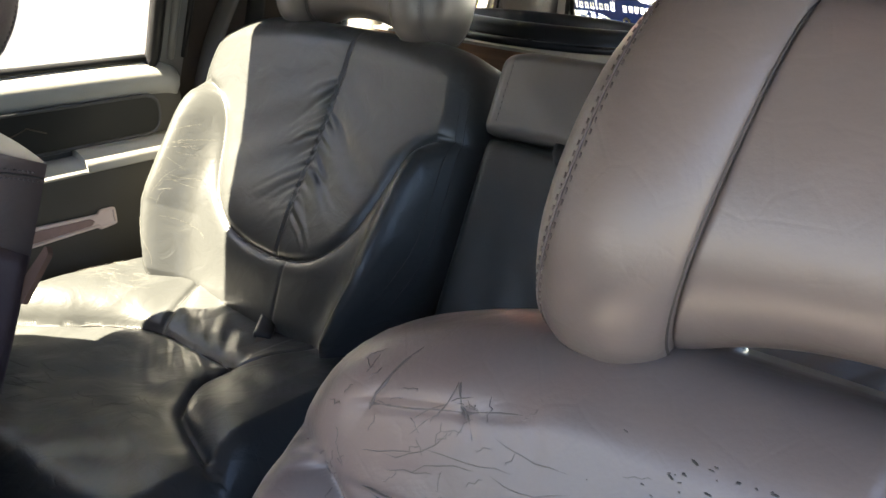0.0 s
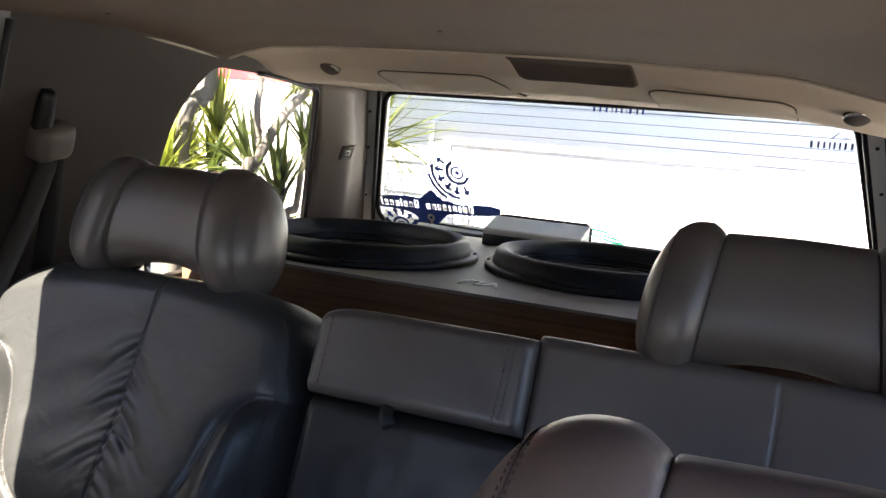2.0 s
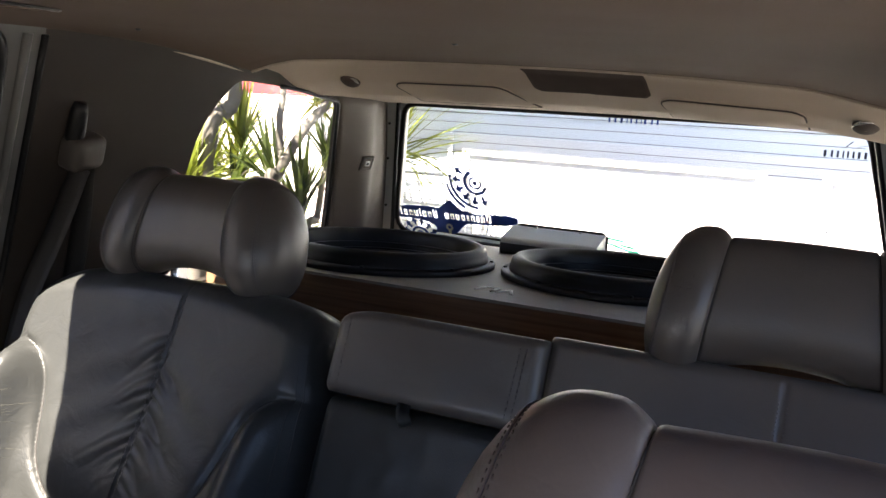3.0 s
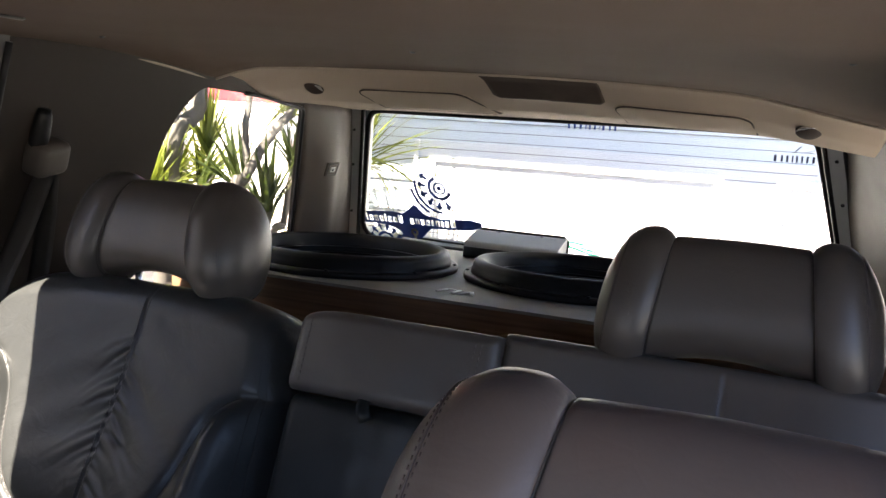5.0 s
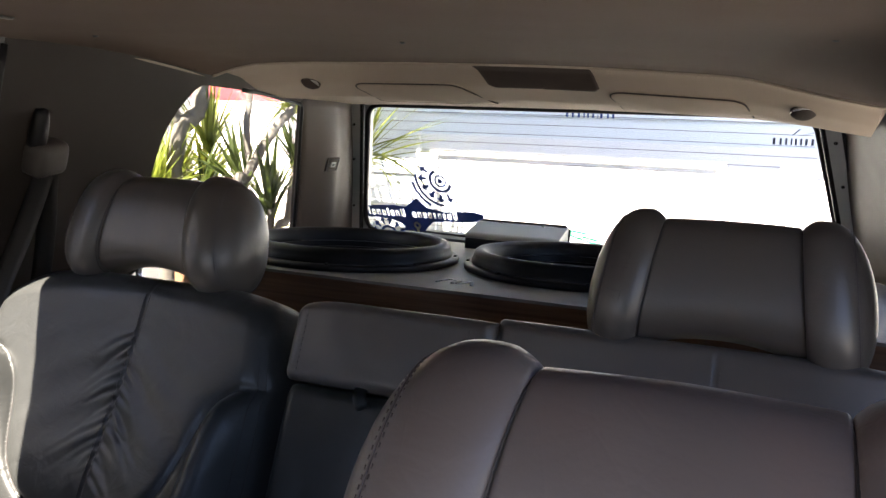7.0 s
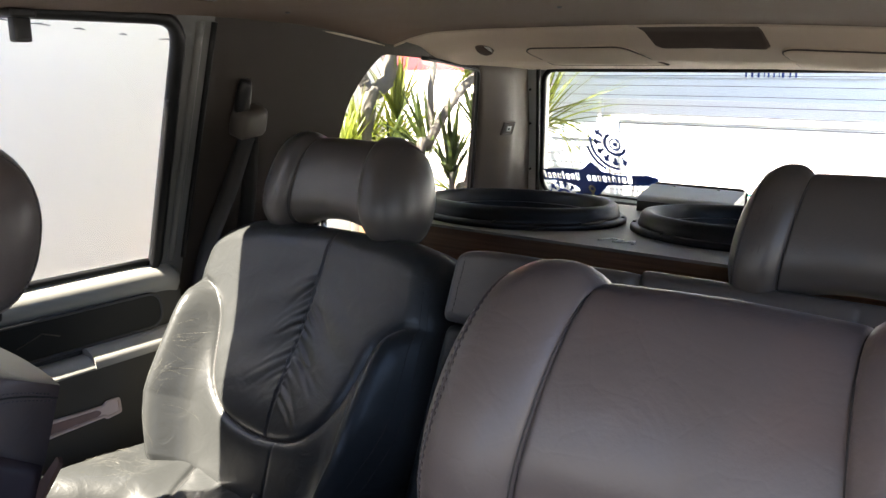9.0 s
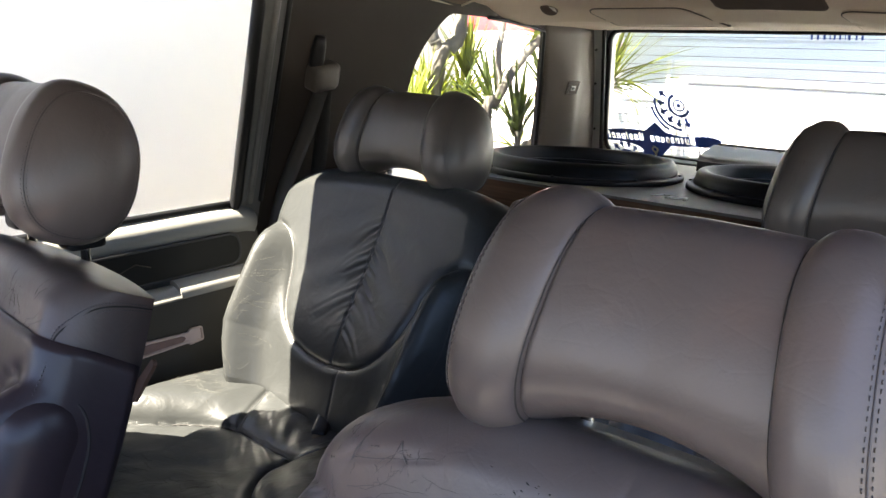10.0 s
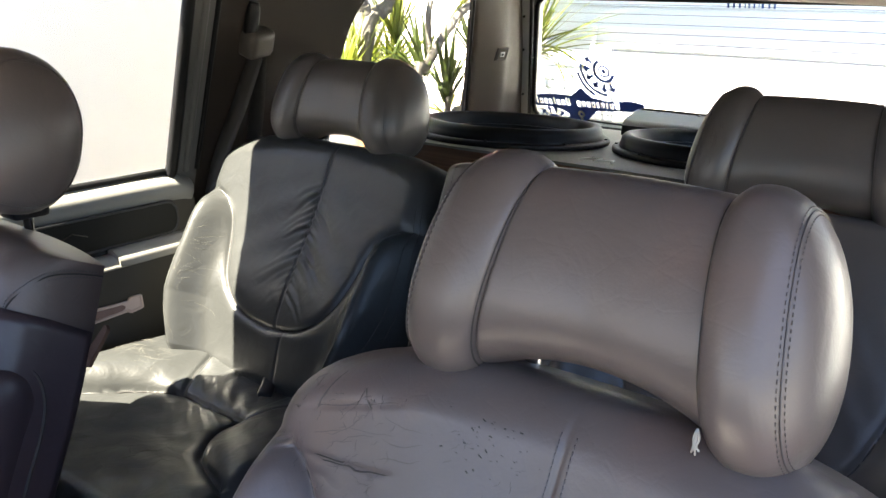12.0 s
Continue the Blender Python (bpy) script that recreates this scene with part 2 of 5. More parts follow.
def tube(points, radius, sides=8, closed=False, flat=None):
    """Verts and faces of a tube along points; radius a number or one for each point; flat: (width, thickness) of a band instead."""
    pts = np.array(points, float)
    n = len(pts)
    rad = np.full(n, radius, float) if np.isscalar(radius) else np.array(radius, float)
    tang = np.roll(pts, -1, 0) - np.roll(pts, 1, 0) if closed else np.gradient(pts, axis=0)
    tang /= np.linalg.norm(tang, axis=1)[:, None] + 1e-9
    side = np.cross(tang[0], (0, 0, 1) if abs(tang[0][2]) < 0.9 else (0, 1, 0))
    verts, faces = [], []
    for i in range(n):
        side = side - tang[i] * (side @ tang[i])
        side /= np.linalg.norm(side) + 1e-9
        up = np.cross(tang[i], side)
        for k in range(sides):
            a = 2 * math.pi * (k + 0.5) / sides
            sx, sy = (math.cos(a), math.sin(a)) if not flat else (math.cos(a) * flat[0] / rad[i], math.sin(a) * flat[1] / rad[i])
            verts.append(pts[i] + rad[i] * (sx * side + sy * up))
    for i in range(n if closed else n - 1):
        j = (i + 1) % n
        for k in range(sides):
            l = (k + 1) % sides
            faces.append((i * sides + k, i * sides + l, j * sides + l, j * sides + k))
    if not closed:
        faces += [tuple(range(sides))[::-1], tuple((n - 1) * sides + k for k in range(sides))]
    return verts, faces


def lathe(profile, n=72):
    verts, faces = [], []
    m = len(profile)
    for k in range(n):
        a = 2 * math.pi * k / n
        verts += [(r * math.cos(a), r * math.sin(a), z) for r, z in profile]
    for k in range(n):
        l = (k + 1) % n
        for i in range(m - 1):
            faces.append((k * m + i, l * m + i, l * m + i + 1, k * m + i + 1))
    return verts, faces


def to_line(px, pz, line):
    """Distance of points to a polyline."""
    best = np.full(px.shape, 9.0)
    for (ax, az), (bx, bz) in zip(line[:-1], line[1:]):
        dx, dz = bx - ax, bz - az
        s = np.clip(((px - ax) * dx + (pz - az) * dz) / (dx * dx + dz * dz + 1e-12), 0, 1)
        best = np.minimum(best, np.hypot(px - ax - s * dx, pz - az - s * dz))
    return best


def stretch(n, edge, k=7):
    """Places from -1 to 1: even in the middle, drawn together within edge of the ends."""
    e = 1 - edge + edge * np.sin(np.linspace(0, math.pi / 2, k + 1))
    mid = np.linspace(-(1 - edge), 1 - edge, n)
    return np.r_[-e[:0:-1], mid, e[1:]]


def pad_face(width, length, drops, radius, relief, taper, power):
    """The height of a cushion's face over x (across) and v (along)."""
    drop_left, drop_right = drops if isinstance(drops, tuple) else (drops, drops)

    def height(x, v):
        x, v = np.asarray(x, float), np.asarray(v, float)
        s = np.clip(x / (width / 2 * np.vectorize(taper)(v / length)), -1, 1)
        reach = length - np.where(s < 0, drop_left, drop_right) * np.abs(s) ** power
        a = np.clip((1 - np.abs(s)) * (width / 2) / radius, 0, 1)
        b = np.clip((reach - v) / radius, 0, 1)
        c = np.clip(v / radius, 0, 1)
        fall = sum(radius * (1 - np.sqrt(np.clip(1 - (1 - k) ** 2, 0, 1))) for k in (a, b, c))
        return relief(x, v) * np.minimum(1, np.minimum(a, b) * 1.2) - np.minimum(fall, radius * 1.5)
    return height


def pad(width, length, drops, depth, radius, relief, taper=lambda v: 1.0, nx=110, nv=90, power=6):
    """A closed cushion in x (across), v (along) and w (out); relief(x, v) is the swell of its face. Also returns its height function."""
    drop_left, drop_right = drops if isinstance(drops, tuple) else (drops, drops)
    s = stretch(nx, radius / (width / 2))
    q = stretch(nv, radius / (length / 2)) * 0.5 + 0.5
    S, Q = np.meshgrid(s, q)
    V = Q * (length - np.where(S < 0, drop_left, drop_right) * np.abs(S) ** power)
    X = S * width / 2 * np.vectorize(taper)(V / length)
    height = pad_face(width, length, drops, radius, relief, taper, power)
    W = height(X, V)
    rows, cols = S.shape
    front = np.stack([X, V, W], -1).reshape(-1, 3)
    back = np.stack([X, V, np.full_like(W, -depth)], -1).reshape(-1, 3)
    n = rows * cols
    idx = np.arange(n).reshape(rows, cols)
    f1 = np.stack([idx[:-1, :-1], idx[:-1, 1:], idx[1:, 1:], idx[1:, :-1]], -1).reshape(-1, 4)
    f2 = f1[:, ::-1] + n
    rim = np.r_[idx[0, :-1], idx[:-1, -1], idx[-1, :0:-1], idx[:0:-1, 0]]
    nxt = np.roll(rim, -1)
    f3 = np.stack([nxt, rim, rim + n, nxt + n], -1)
    return np.r_[front, back], np.r_[f1, f2, f3], height


def face_lines(lines, height, radius, lift, dash=0.0, gap=0.0, sides=5):
    """Thin threads along lines of (x, v) on a cushion's face; with dash and gap, as rows of stitches."""
    verts, faces = [], []
    for line in lines:
        p = smooth_path([(*q, 0.0) for q in line], 10)[:, :2] if len(line) > 2 else np.array([np.array(line[0]) + (np.array(line[1]) - line[0]) * k for k in np.linspace(0, 1, 12)])
        along = np.r_[0, np.cumsum(np.hypot(*np.diff(p, axis=0).T))]
        if dash:
            starts = np.arange(0, along[-1] - dash, dash + gap)
            runs = [np.linspace(a, a + dash, 3) for a in starts]
        else:
            runs = [np.linspace(0, along[-1], max(6, int(along[-1] / 0.006)))]
        for run in runs:
            x, v = np.interp(run, along, p[:, 0]), np.interp(run, along, p[:, 1])
            pts = np.stack([x, v, height(x, v) + lift], -1)
            r = np.full(len(run), radius) if dash else radius * np.clip(np.sin(np.linspace(0.05, math.pi - 0.05, len(run))) * 1.6, 0.15, 1)
            a, b = tube(pts, r, sides)
            faces += [tuple(q + len(verts) for q in w) for w in b]
            verts += a
    return verts, faces


def wobble(x, v, scale, seed=0.0):
    flat = np.array([noise.noise(Vector((a * scale + seed, b * scale - seed, seed))) for a, b in zip(x.ravel(), v.ravel())])
    return flat.reshape(x.shape)


# ---- seats ----
LEAN_BACK = math.radians(23.7)
BACK_POSE = Matrix(((1, 0, 0, 0), (0, math.sin(LEAN_BACK), -math.cos(LEAN_BACK), -0.224), (0, math.cos(LEAN_BACK), math.sin(LEAN_BACK), 0.40), (0, 0, 0, 1)))
CUSHION_POSE = Matrix(((-1, 0, 0, 0), (0, -1, 0.08, -0.14), (0, 0.08, 1, 0.398), (0, 0, 0, 1)))
TULIP = [(0.31, 0.366), (0.26, 0.366), (0.235, 0.362), (0.212, 0.350), (0.189, 0.323), (0.173, 0.282), (0.160, 0.240), (0.142, 0.198), (0.108, 0.160), (0.065, 0.138), (0.0, 0.129)]
TULIP = [tuple(p) for p in smooth_path(TULIP, 5)]
TULIP = TULIP + [(-x, v) for x, v in TULIP[-2::-1]]


def back_relief(seed, shift=0.0, lift=0.0, gather=1.0, bolster=(0.066, 0.226, 0.038), folds=()):
    tall, crest, spread = bolster

    def relief(x, v):
        x, xt = x - shift, x - shift * 0.25
        v = v - lift
        d = to_line(xt, v, TULIP)
        right = np.array(TULIP[: len(TULIP) // 2 + 1])
        order = np.argsort(right[:, 1])
        half = np.interp(v, right[order, 1], right[order, 0], left=0, right=0.4)
        inside = (np.abs(xt) < half).astype(float)
        swell = 0.009 * (1 - np.exp(-d / 0.006))
        # side bolsters stand proud
        swell += (1 - inside) * tall * np.exp(-((np.abs(xt) - crest + 0.025 * np.clip((0.15 - v) / 0.1, 0, 1)) / spread) ** 2) * np.clip((0.392 - v) / 0.05, 0, 1) * (1 - np.exp(-d / 0.03))
        # lumbar swell and the hollow below the head
        swell += 0.014 * np.exp(-((v - 0.17) / 0.1) ** 2) - 0.012 * inside * np.exp(-((np.abs(x)) / 0.11) ** 2) * np.clip(v / 0.3, 0, 1)
        # middle seam with its gathers
        mid = np.abs(x + 0.006 * np.sin(v * 9))
        swell -= 0.0024 * np.exp(-(mid / 0.0028) ** 2) * (v > 0.135)
        swell -= 0.0016 * np.exp(-((x - 0.02) / 0.003) ** 2) * (v < 0.131)
        rng = random.Random(seed)
        for k in range(26):
            side = -1 if k % 2 else 1
            start = 0.205 + 0.215 * (k + rng.uniform(-0.4, 0.4)) / 26
            reach, slope = rng.uniform(0.035, 0.085) * (1.15 - abs(start - 0.29) * 3), rng.uniform(0.45, 1.05)
            far = (side * reach, start - slope * reach)
            bend = (side * reach * 0.5, start - slope * reach * rng.uniform(0.3, 0.45))
            d2 = to_line(x, v, [(side * 0.003, start), bend, far])
            fade = np.clip(1.1 - np.abs(x) / reach, 0, 1) * (np.sign(x) == side)
            swell += gather * inside * fade * rng.uniform(0.15, 0.7) * (0.0016 * np.exp(-((d2 - 0.007) / 0.0045) ** 2) - 0.0019 * np.exp(-(d2 / 0.0038) ** 2))
        # soft folds that run down and out from the seam
        along = np.abs(x) * 1.0 + v
        swell += inside * gather * 0.0013 * np.sin(along * 88 + 3 * np.sin(x * 14 + seed)) * np.clip(np.abs(x) / 0.03, 0, 1) * np.clip(1.25 - np.abs(x) / 0.15, 0, 1) * np.clip((v - 0.19) / 0.07, 0, 1) * np.clip((0.44 - v) / 0.08, 0, 1)
        for line, deep, wide in folds:
            d2 = to_line(x + shift, v + lift, line)
            ends = np.minimum(np.hypot(x + shift - line[0][0], v + lift - line[0][1]), np.hypot(x + shift - line[-1][0], v + lift - line[-1][1]))
            swell -= 0.5 * deep * np.exp(-(d2 / (0.8 * wide)) ** 2) * np.clip(ends / 0.02, 0.15, 1)
        swell += 0.004 * wobble(x, v, 6, seed + 7) + 0.0006 * wobble(x, v, 22, seed + 11) * np.exp(-d / 0.05)
        return swell
    return relief


def cushion_relief(seed):
    """A main cushion that widens forward between two rear corner bolsters, with a short strip behind it."""
    door_side = [tuple(p) for p in smooth_path([(0.0, 0.182), (0.07, 0.186), (0.115, 0.208), (0.155, 0.242), (0.200, 0.292), (0.29, 0.372)], 5)]
    inner = [tuple(p) for p in smooth_path([(0.0, 0.182), (-0.06, 0.181), (-0.088, 0.185), (-0.094, 0.215), (-0.098, 0.25), (-0.128, 0.295), (-0.170, 0.322), (-0.29, 0.37)], 5)]
    cross = [(0.145, 0.04), (0.120, 0.095), (0.092, 0.145), (0.072, 0.186)]
    corner = [(-0.155, 0.05), (-0.135, 0.10), (-0.094, 0.184)]
    order = sorted(inner + door_side)

    def relief(x, v):
        d = np.minimum(to_line(x, v, door_side), to_line(x, v, inner))
        main = v > np.interp(x, [q[0] for q in order], [q[1] for q in order])
        rise = np.sqrt(1 - (1 - np.clip(d / 0.055, 0, 1)) ** 2)
        tall = np.interp(x, [-0.29, -0.2, -0.12, -0.06, 0.04, 0.10, 0.15, 0.22], [0.034, 0.034, 0.024, 0.016, 0.018, 0.030, 0.046, 0.054])
        swell = np.where(main, 0.014 * (1 - np.exp(-d / 0.010)), 0.004 + tall * rise)
        swell -= 0.005 * np.exp(-(to_line(x, v, cross) / 0.004) ** 2) * ~main
        swell -= 0.004 * np.exp(-(to_line(x, v, corner) / 0.004) ** 2) * ~main
        # wrinkles beside the rear seam, on the strip, and the sat-in hollow
        swell += main * 0.0008 * np.sin((x * 0.35 + v) * 230 + 6 * np.sin(x * 17 + seed)) * np.clip((0.30 - v) / 0.08, 0, 1) * np.clip(d / 0.02, 0, 1) * np.clip((0.06 - x) / 0.06, 0, 1)
        strip = ~main & (x > -0.09) & (x < 0.065)
        swell += strip * 0.0010 * np.sin((x + 0.6 * v) * 120 + 3 * np.sin(v * 40 + x * 20)) * np.clip(d / 0.02, 0, 1)
        swell -= main * 0.010 * np.exp(-(x / 0.12) ** 2 - ((v - 0.33) / 0.1) ** 2)
        swell += 0.004 * wobble(x, v, 7, seed) + 0.0016 * wobble(x, v, 25, seed + 2)
        return swell
    relief.seams = [door_side[:-4], inner[1:-4], cross, corner]
    return relief


def head_profile(a, b, tilt, cy, cz, n=36, power=2.35):
    out = []
    for k in range(n):
        th = 2 * math.pi * k / n
        c, s = math.cos(th), math.sin(th)
        p = (abs(c) ** power + abs(s) ** power) ** (-1 / power)
        u, w = b * p * c, a * p * s
        out.append((cy + u * math.cos(tilt) + w * math.sin(tilt), cz - u * math.sin(tilt) + w * math.cos(tilt)))
    return np.array(out)


def loft(stations):
    """A closed body from rings of equal count: (x, ring of (y, z))."""
    verts, faces = [], []
    n = len(stations[0][1])
    for x, ring in stations:
        verts += [(x, y, z) for y, z in ring]
    for i in range(len(stations) - 1):
        for k in range(n):
            l = (k + 1) % n
            faces.append((i * n + k, (i + 1) * n + k, (i + 1) * n + l, i * n + l))
    faces += [tuple(range(n)), tuple((len(stations) - 1) * n + k for k in range(n))[::-1]]
    return verts, faces


TILT_HEAD, HEAD_Y, HEAD_Z = math.radians(20), 0.052, 0.074


def ring(a, b, scale, dy=0.0, dz=0.0):
    r = head_profile(a, b, TILT_HEAD, 0, 0)
    return r * scale + (HEAD_Y + dy, HEAD_Z + dz)


def wing_scale(t):
    """How large the wing's section is, from the seam (0) over its crest to its outer end (1)."""
    k = 0.878 + 0.122 * math.sin(math.pi / 2 * min(1, t / 0.27)) - 0.020 * math.exp(-(t / 0.018) ** 2)
    return k * (1 - (max(0, t - 0.34) / 0.66) ** 2.3) ** 0.5


def gathered(verts, half, amount=0.022):
    """The headrest narrows towards its top: points move inward the higher they lie."""
    low, high, out = HEAD_Z - 0.085, HEAD_Z + 0.085, []
    for x, y, z in verts:
        u = min(1.15, max(0.0, (z - low) / (high - low)))
        out.append((x - math.copysign(min(1.0, abs(x) / half) * amount * u, x), HEAD_Y + (y - HEAD_Y) * (1.05 - 0.18 * u ** 1.5), z))
    return out


def headrest(seat, where, half=0.086, end=0.166, skin=LEATHER, cracked=False, arch=0.012):
    """The three-piece headrest: the saddle between two wings, on two posts."""
    st = []
    inner = np.linspace(-0.92, 0.92, 25)
    for x in np.r_[-1, -0.99, -0.975, -0.95, inner, 0.95, 0.975, 0.99, 1]:
        edge = min(1, (1 - abs(x)) / 0.04)
        k = 0.96 + 0.03 * abs(x) ** 2
        k *= 0.968 + 0.032 * math.sqrt(1 - (1 - edge) ** 2)
        r = ring(0.082, 0.060, k, 0.004 * (1 - abs(x)), 0.004 * (1 - x * x))
        r[:, 1] += arch * (1 - abs(x) ** 2.5) * np.clip((HEAD_Z - r[:, 1]) / 0.075, 0, 1)
        st.append((x * half, r))
    v, f = loft(st)
    head = raw("headrest", gathered(v, half), f, skin, seat, where, label="padded leather headrest with two side wings")
    ends = end if isinstance(end, tuple) else (end, end)
    for side, end in zip((-1, 1), ends):
        st = []
        for t in np.r_[0, 0.02, 0.05, 0.09, np.linspace(0.15, 0.8, 12), 0.86, 0.91, 0.95, 0.98, 0.995]:
            st.append((side * (half + t * (end - half)), ring(0.095, 0.075, wing_scale(t), -0.001, -0.004)))
        if side < 0:
            st = st[::-1]
        v, f = loft(st)
        raw("wing", gathered(v, half), f, skin, head)
        rr = ring(0.095, 0.075, 0.846, -0.001, -0.003)
        raw("seam", *tube(smooth_path(gathered([(side * half, y, z) for y, z in rr] + [(side * half, *rr[0])], half), 4)[:-1], 0.0008, 6, closed=True), CRACK, head)
        # a row of stitches and a groove round the outer edge of the wing
        for t, step in ((0.672, 3), (0.70, 0), (0.728, 3)):
            rr = ring(0.095, 0.075, wing_scale(t) * 1.006, -0.001, -0.004)
            path = [(side * (half + t * (end - half)), y, z) for y, z in rr]
            path = smooth_path(gathered(path + path[:1], half), 6)
            verts, faces = [], []
            if not step:
                verts, faces = tube(path[:-1], 0.0007, 5, closed=True)
            for i in range(0, len(path) - 3 if step else 0, 2):
                a, b = tube([path[i], (path[i] + path[i + 1]) / 2, path[i + 1]], 0.00042, 4)
                faces += [tuple(q + len(verts) for q in w) for w in b]
                verts += a
            tagged(raw("stitching", verts, faces, THREAD_TAUPE if skin is TAUPE and step else THREAD, head), kind="stuff")
    rng = random.Random(int(end * 1000 + where[0][3] * 500))
    lines = []
    for side, e in zip((-1, 1), ends):
        for _ in range(0 if skin is TAUPE else 3):
            t0, th = rng.uniform(0.50, 0.58), math.pi + rng.uniform(-0.45, 0.25)
            turn, length = rng.uniform(-0.12, 0.12), rng.uniform(0.03, 0.10)
            pts = []
            for q in np.linspace(0, 1, 7):
                t = t0 + length * q
                r = ring(0.095, 0.075, wing_scale(t) * 1.001, -0.001, -0.004)
                k = ((th + turn * q) / (2 * math.pi) * 36) % 36
                a, b = r[int(k) % 36], r[(int(k) + 1) % 36]
                y, z = a + (b - a) * (k - int(k))
                pts.append((side * (half + t * (e - half)), y, z))
            lines.append((gathered(pts, half), 0.00013))
    if cracked:
        for k in range(26):
            t0, th = rng.uniform(0.30, 0.52), math.pi + rng.uniform(-0.30, 0.30)
            dt, dth = (0.10, 0.0) if k % 2 else (0.0, rng.uniform(0.06, 0.16))
            pts = []
            for q in np.linspace(0, 1, 7):
                r = ring(0.095, 0.075, wing_scale(t0 + dt * q) * 1.001, -0.001, -0.004)
                j = (th + dth * q) / (2 * math.pi) * 36 % 36
                a, b = r[int(j) % 36], r[(int(j) + 1) % 36]
                y, z = a + (b - a) * (j - int(j))
                pts.append((-half - (t0 + dt * q) * (ends[0] - half), y, z))
            lines.append((gathered(pts, half), 0.0003))
    verts, faces = [], []
    for pts, r in lines:
        a, b = tube(pts, np.r_[r * 0.2, [r] * 5, r * 0.2], 4)
        faces += [tuple(q + len(verts) for q in w) for w in b]
        verts += a
    tagged(raw("crease", verts, faces, WORN, head, label="fine creases beside the seams"), kind="stuff")
    for x in (-0.078, 0.078):
        v, f = tube([(x, 0.065, -0.09), (x, 0.065, 0.04)], 0.006, 12)
        raw("post", v, f, CHROME, head, label="chrome headrest post")
    return head


FACES = {}


def car_seat(cx, y, seed, label, group, head_lift=0.0, width=0.60, drop=(0.075, 0.03), power=6, shift=0.0,
             height=0.497, half=0.086, end=0.166, head_size=1.0, head_x=0.0, cracks=(0, 0), scuffs=(0, 0), crack_area=(-0.29, -0.08, 0.28, 0.46), skin=LEATHER, fine=(150, 130), lift=0.0, depth=0.10, cracked=False, radius=0.05, narrow=0.10, folds=(), waist=0.0):
    seat = thing("car_seat", pose(cx, y, 0.0), label, "car seat", group)
    taper = lambda t: 1.0 - narrow * max(0, t - 0.55) ** 1.5 / 0.3 - waist * max(0, (0.44 - t) / 0.44) ** 1.6
    v, f, face = pad(width, height, drop, depth, radius, back_relief(seed, shift, lift, 0.12 if skin is TAUPE else 1.5, (0.050, 0.266, 0.052) if skin is TAUPE else (0.066, 0.226, 0.038), folds), taper=taper, nx=fine[0], nv=fine[1], power=power)
    back = raw("backrest", v, f, skin, seat, BACK_POSE)
    rows = [[(shift + o - 0.006 * math.sin(q * 9), q) for q in np.linspace(0.15, height - 0.03, 9)] for o in ((-0.006, 0.006) if skin is TAUPE else (-0.0045, 0.0045))]
    tagged(raw("stitching", *face_lines(rows, face, 0.0005, 0.0003, 0.0032, 0.0016, 4), THREAD, back), kind="stuff")
    rows = [[(o * taper(q / height), q) for q in np.linspace(0.10, height - 0.085, 9)] for o in (width / 2 - 0.026, width / 2 - 0.017)]
    tagged(raw("stitching", *face_lines(rows, face, 0.0009, 0.0001), CRACK, back, label="twin dark seam along the edge"), kind="stuff")
    piping = [(x + shift * 0.25, q + lift) for x, q in TULIP if abs(x + shift * 0.25) < width / 2 - 0.004][::2]
    raw("piping", *face_lines([piping], face, 0.0014, 0.0004), CRACK, back, label="dark piping in the tulip-shaped seam")
    soft = cushion_relief(seed + 5)
    v, f, face2 = pad(width, 0.52, 0.05, 0.16, 0.05, soft, nx=fine[0] - 20, nv=fine[1] - 30)
    cushion = raw("cushion", v, f, skin, seat, CUSHION_POSE)
    raw("piping", *face_lines(soft.seams, face2, 0.0012, -0.0003), CRACK, cushion, label="dark seams of the cushion")
    FACES[seat.name] = (back, face, cushion, face2)
    part("seat_base", box_bm((width - 0.06, 0.46, 0.22), (0, -0.38, 0.125), 0.02), VINYL, seat)
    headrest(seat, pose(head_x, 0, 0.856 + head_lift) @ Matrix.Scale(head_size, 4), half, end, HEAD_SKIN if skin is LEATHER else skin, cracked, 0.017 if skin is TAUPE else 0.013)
    # worn creases
    rng = random.Random(seed + 1)
    for holder, where, count, mat, (x0, x1, v0, v1) in ((back, face, cracks[0], CRACK, crack_area), (back, face, scuffs[0], SCUFF, (-width / 2 + 0.03, -0.20, 0.11, 0.255)),
                                                        (cushion, face2, scuffs[1], SCUFF, (0.14, 0.25, 0.125, 0.20)), (cushion, face2, cracks[1], CRACK, (-0.12, 0.14, 0.25, 0.42))):
        lines = []
        for k in range(count):
            a = np.array((rng.uniform(x0, x1), rng.uniform(v0, v1)))
            turn = rng.choice((0.3, 0.9, -0.5, 1.3)) + rng.uniform(-0.35, 0.35)
            step = rng.uniform(0.005, 0.020)
            line = [a]
            for _ in range(rng.randint(2, 4)):
                turn += rng.uniform(-0.4, 0.4)
                line.append(line[-1] + step * np.array((math.cos(turn), math.sin(turn))))
            line = [(float(np.clip(p, -width / 2 + 0.012, width / 2 - 0.012)), float(np.clip(q, 0.02, height - 0.04))) for p, q in line]
            lines.append(line)
        if lines:
            tagged(raw("crease", *face_lines(lines, where, 0.00022 if mat is SCUFF else 0.00024, -0.00005, sides=4), mat, holder, label="fine worn creases"), kind="stuff")
    return seat


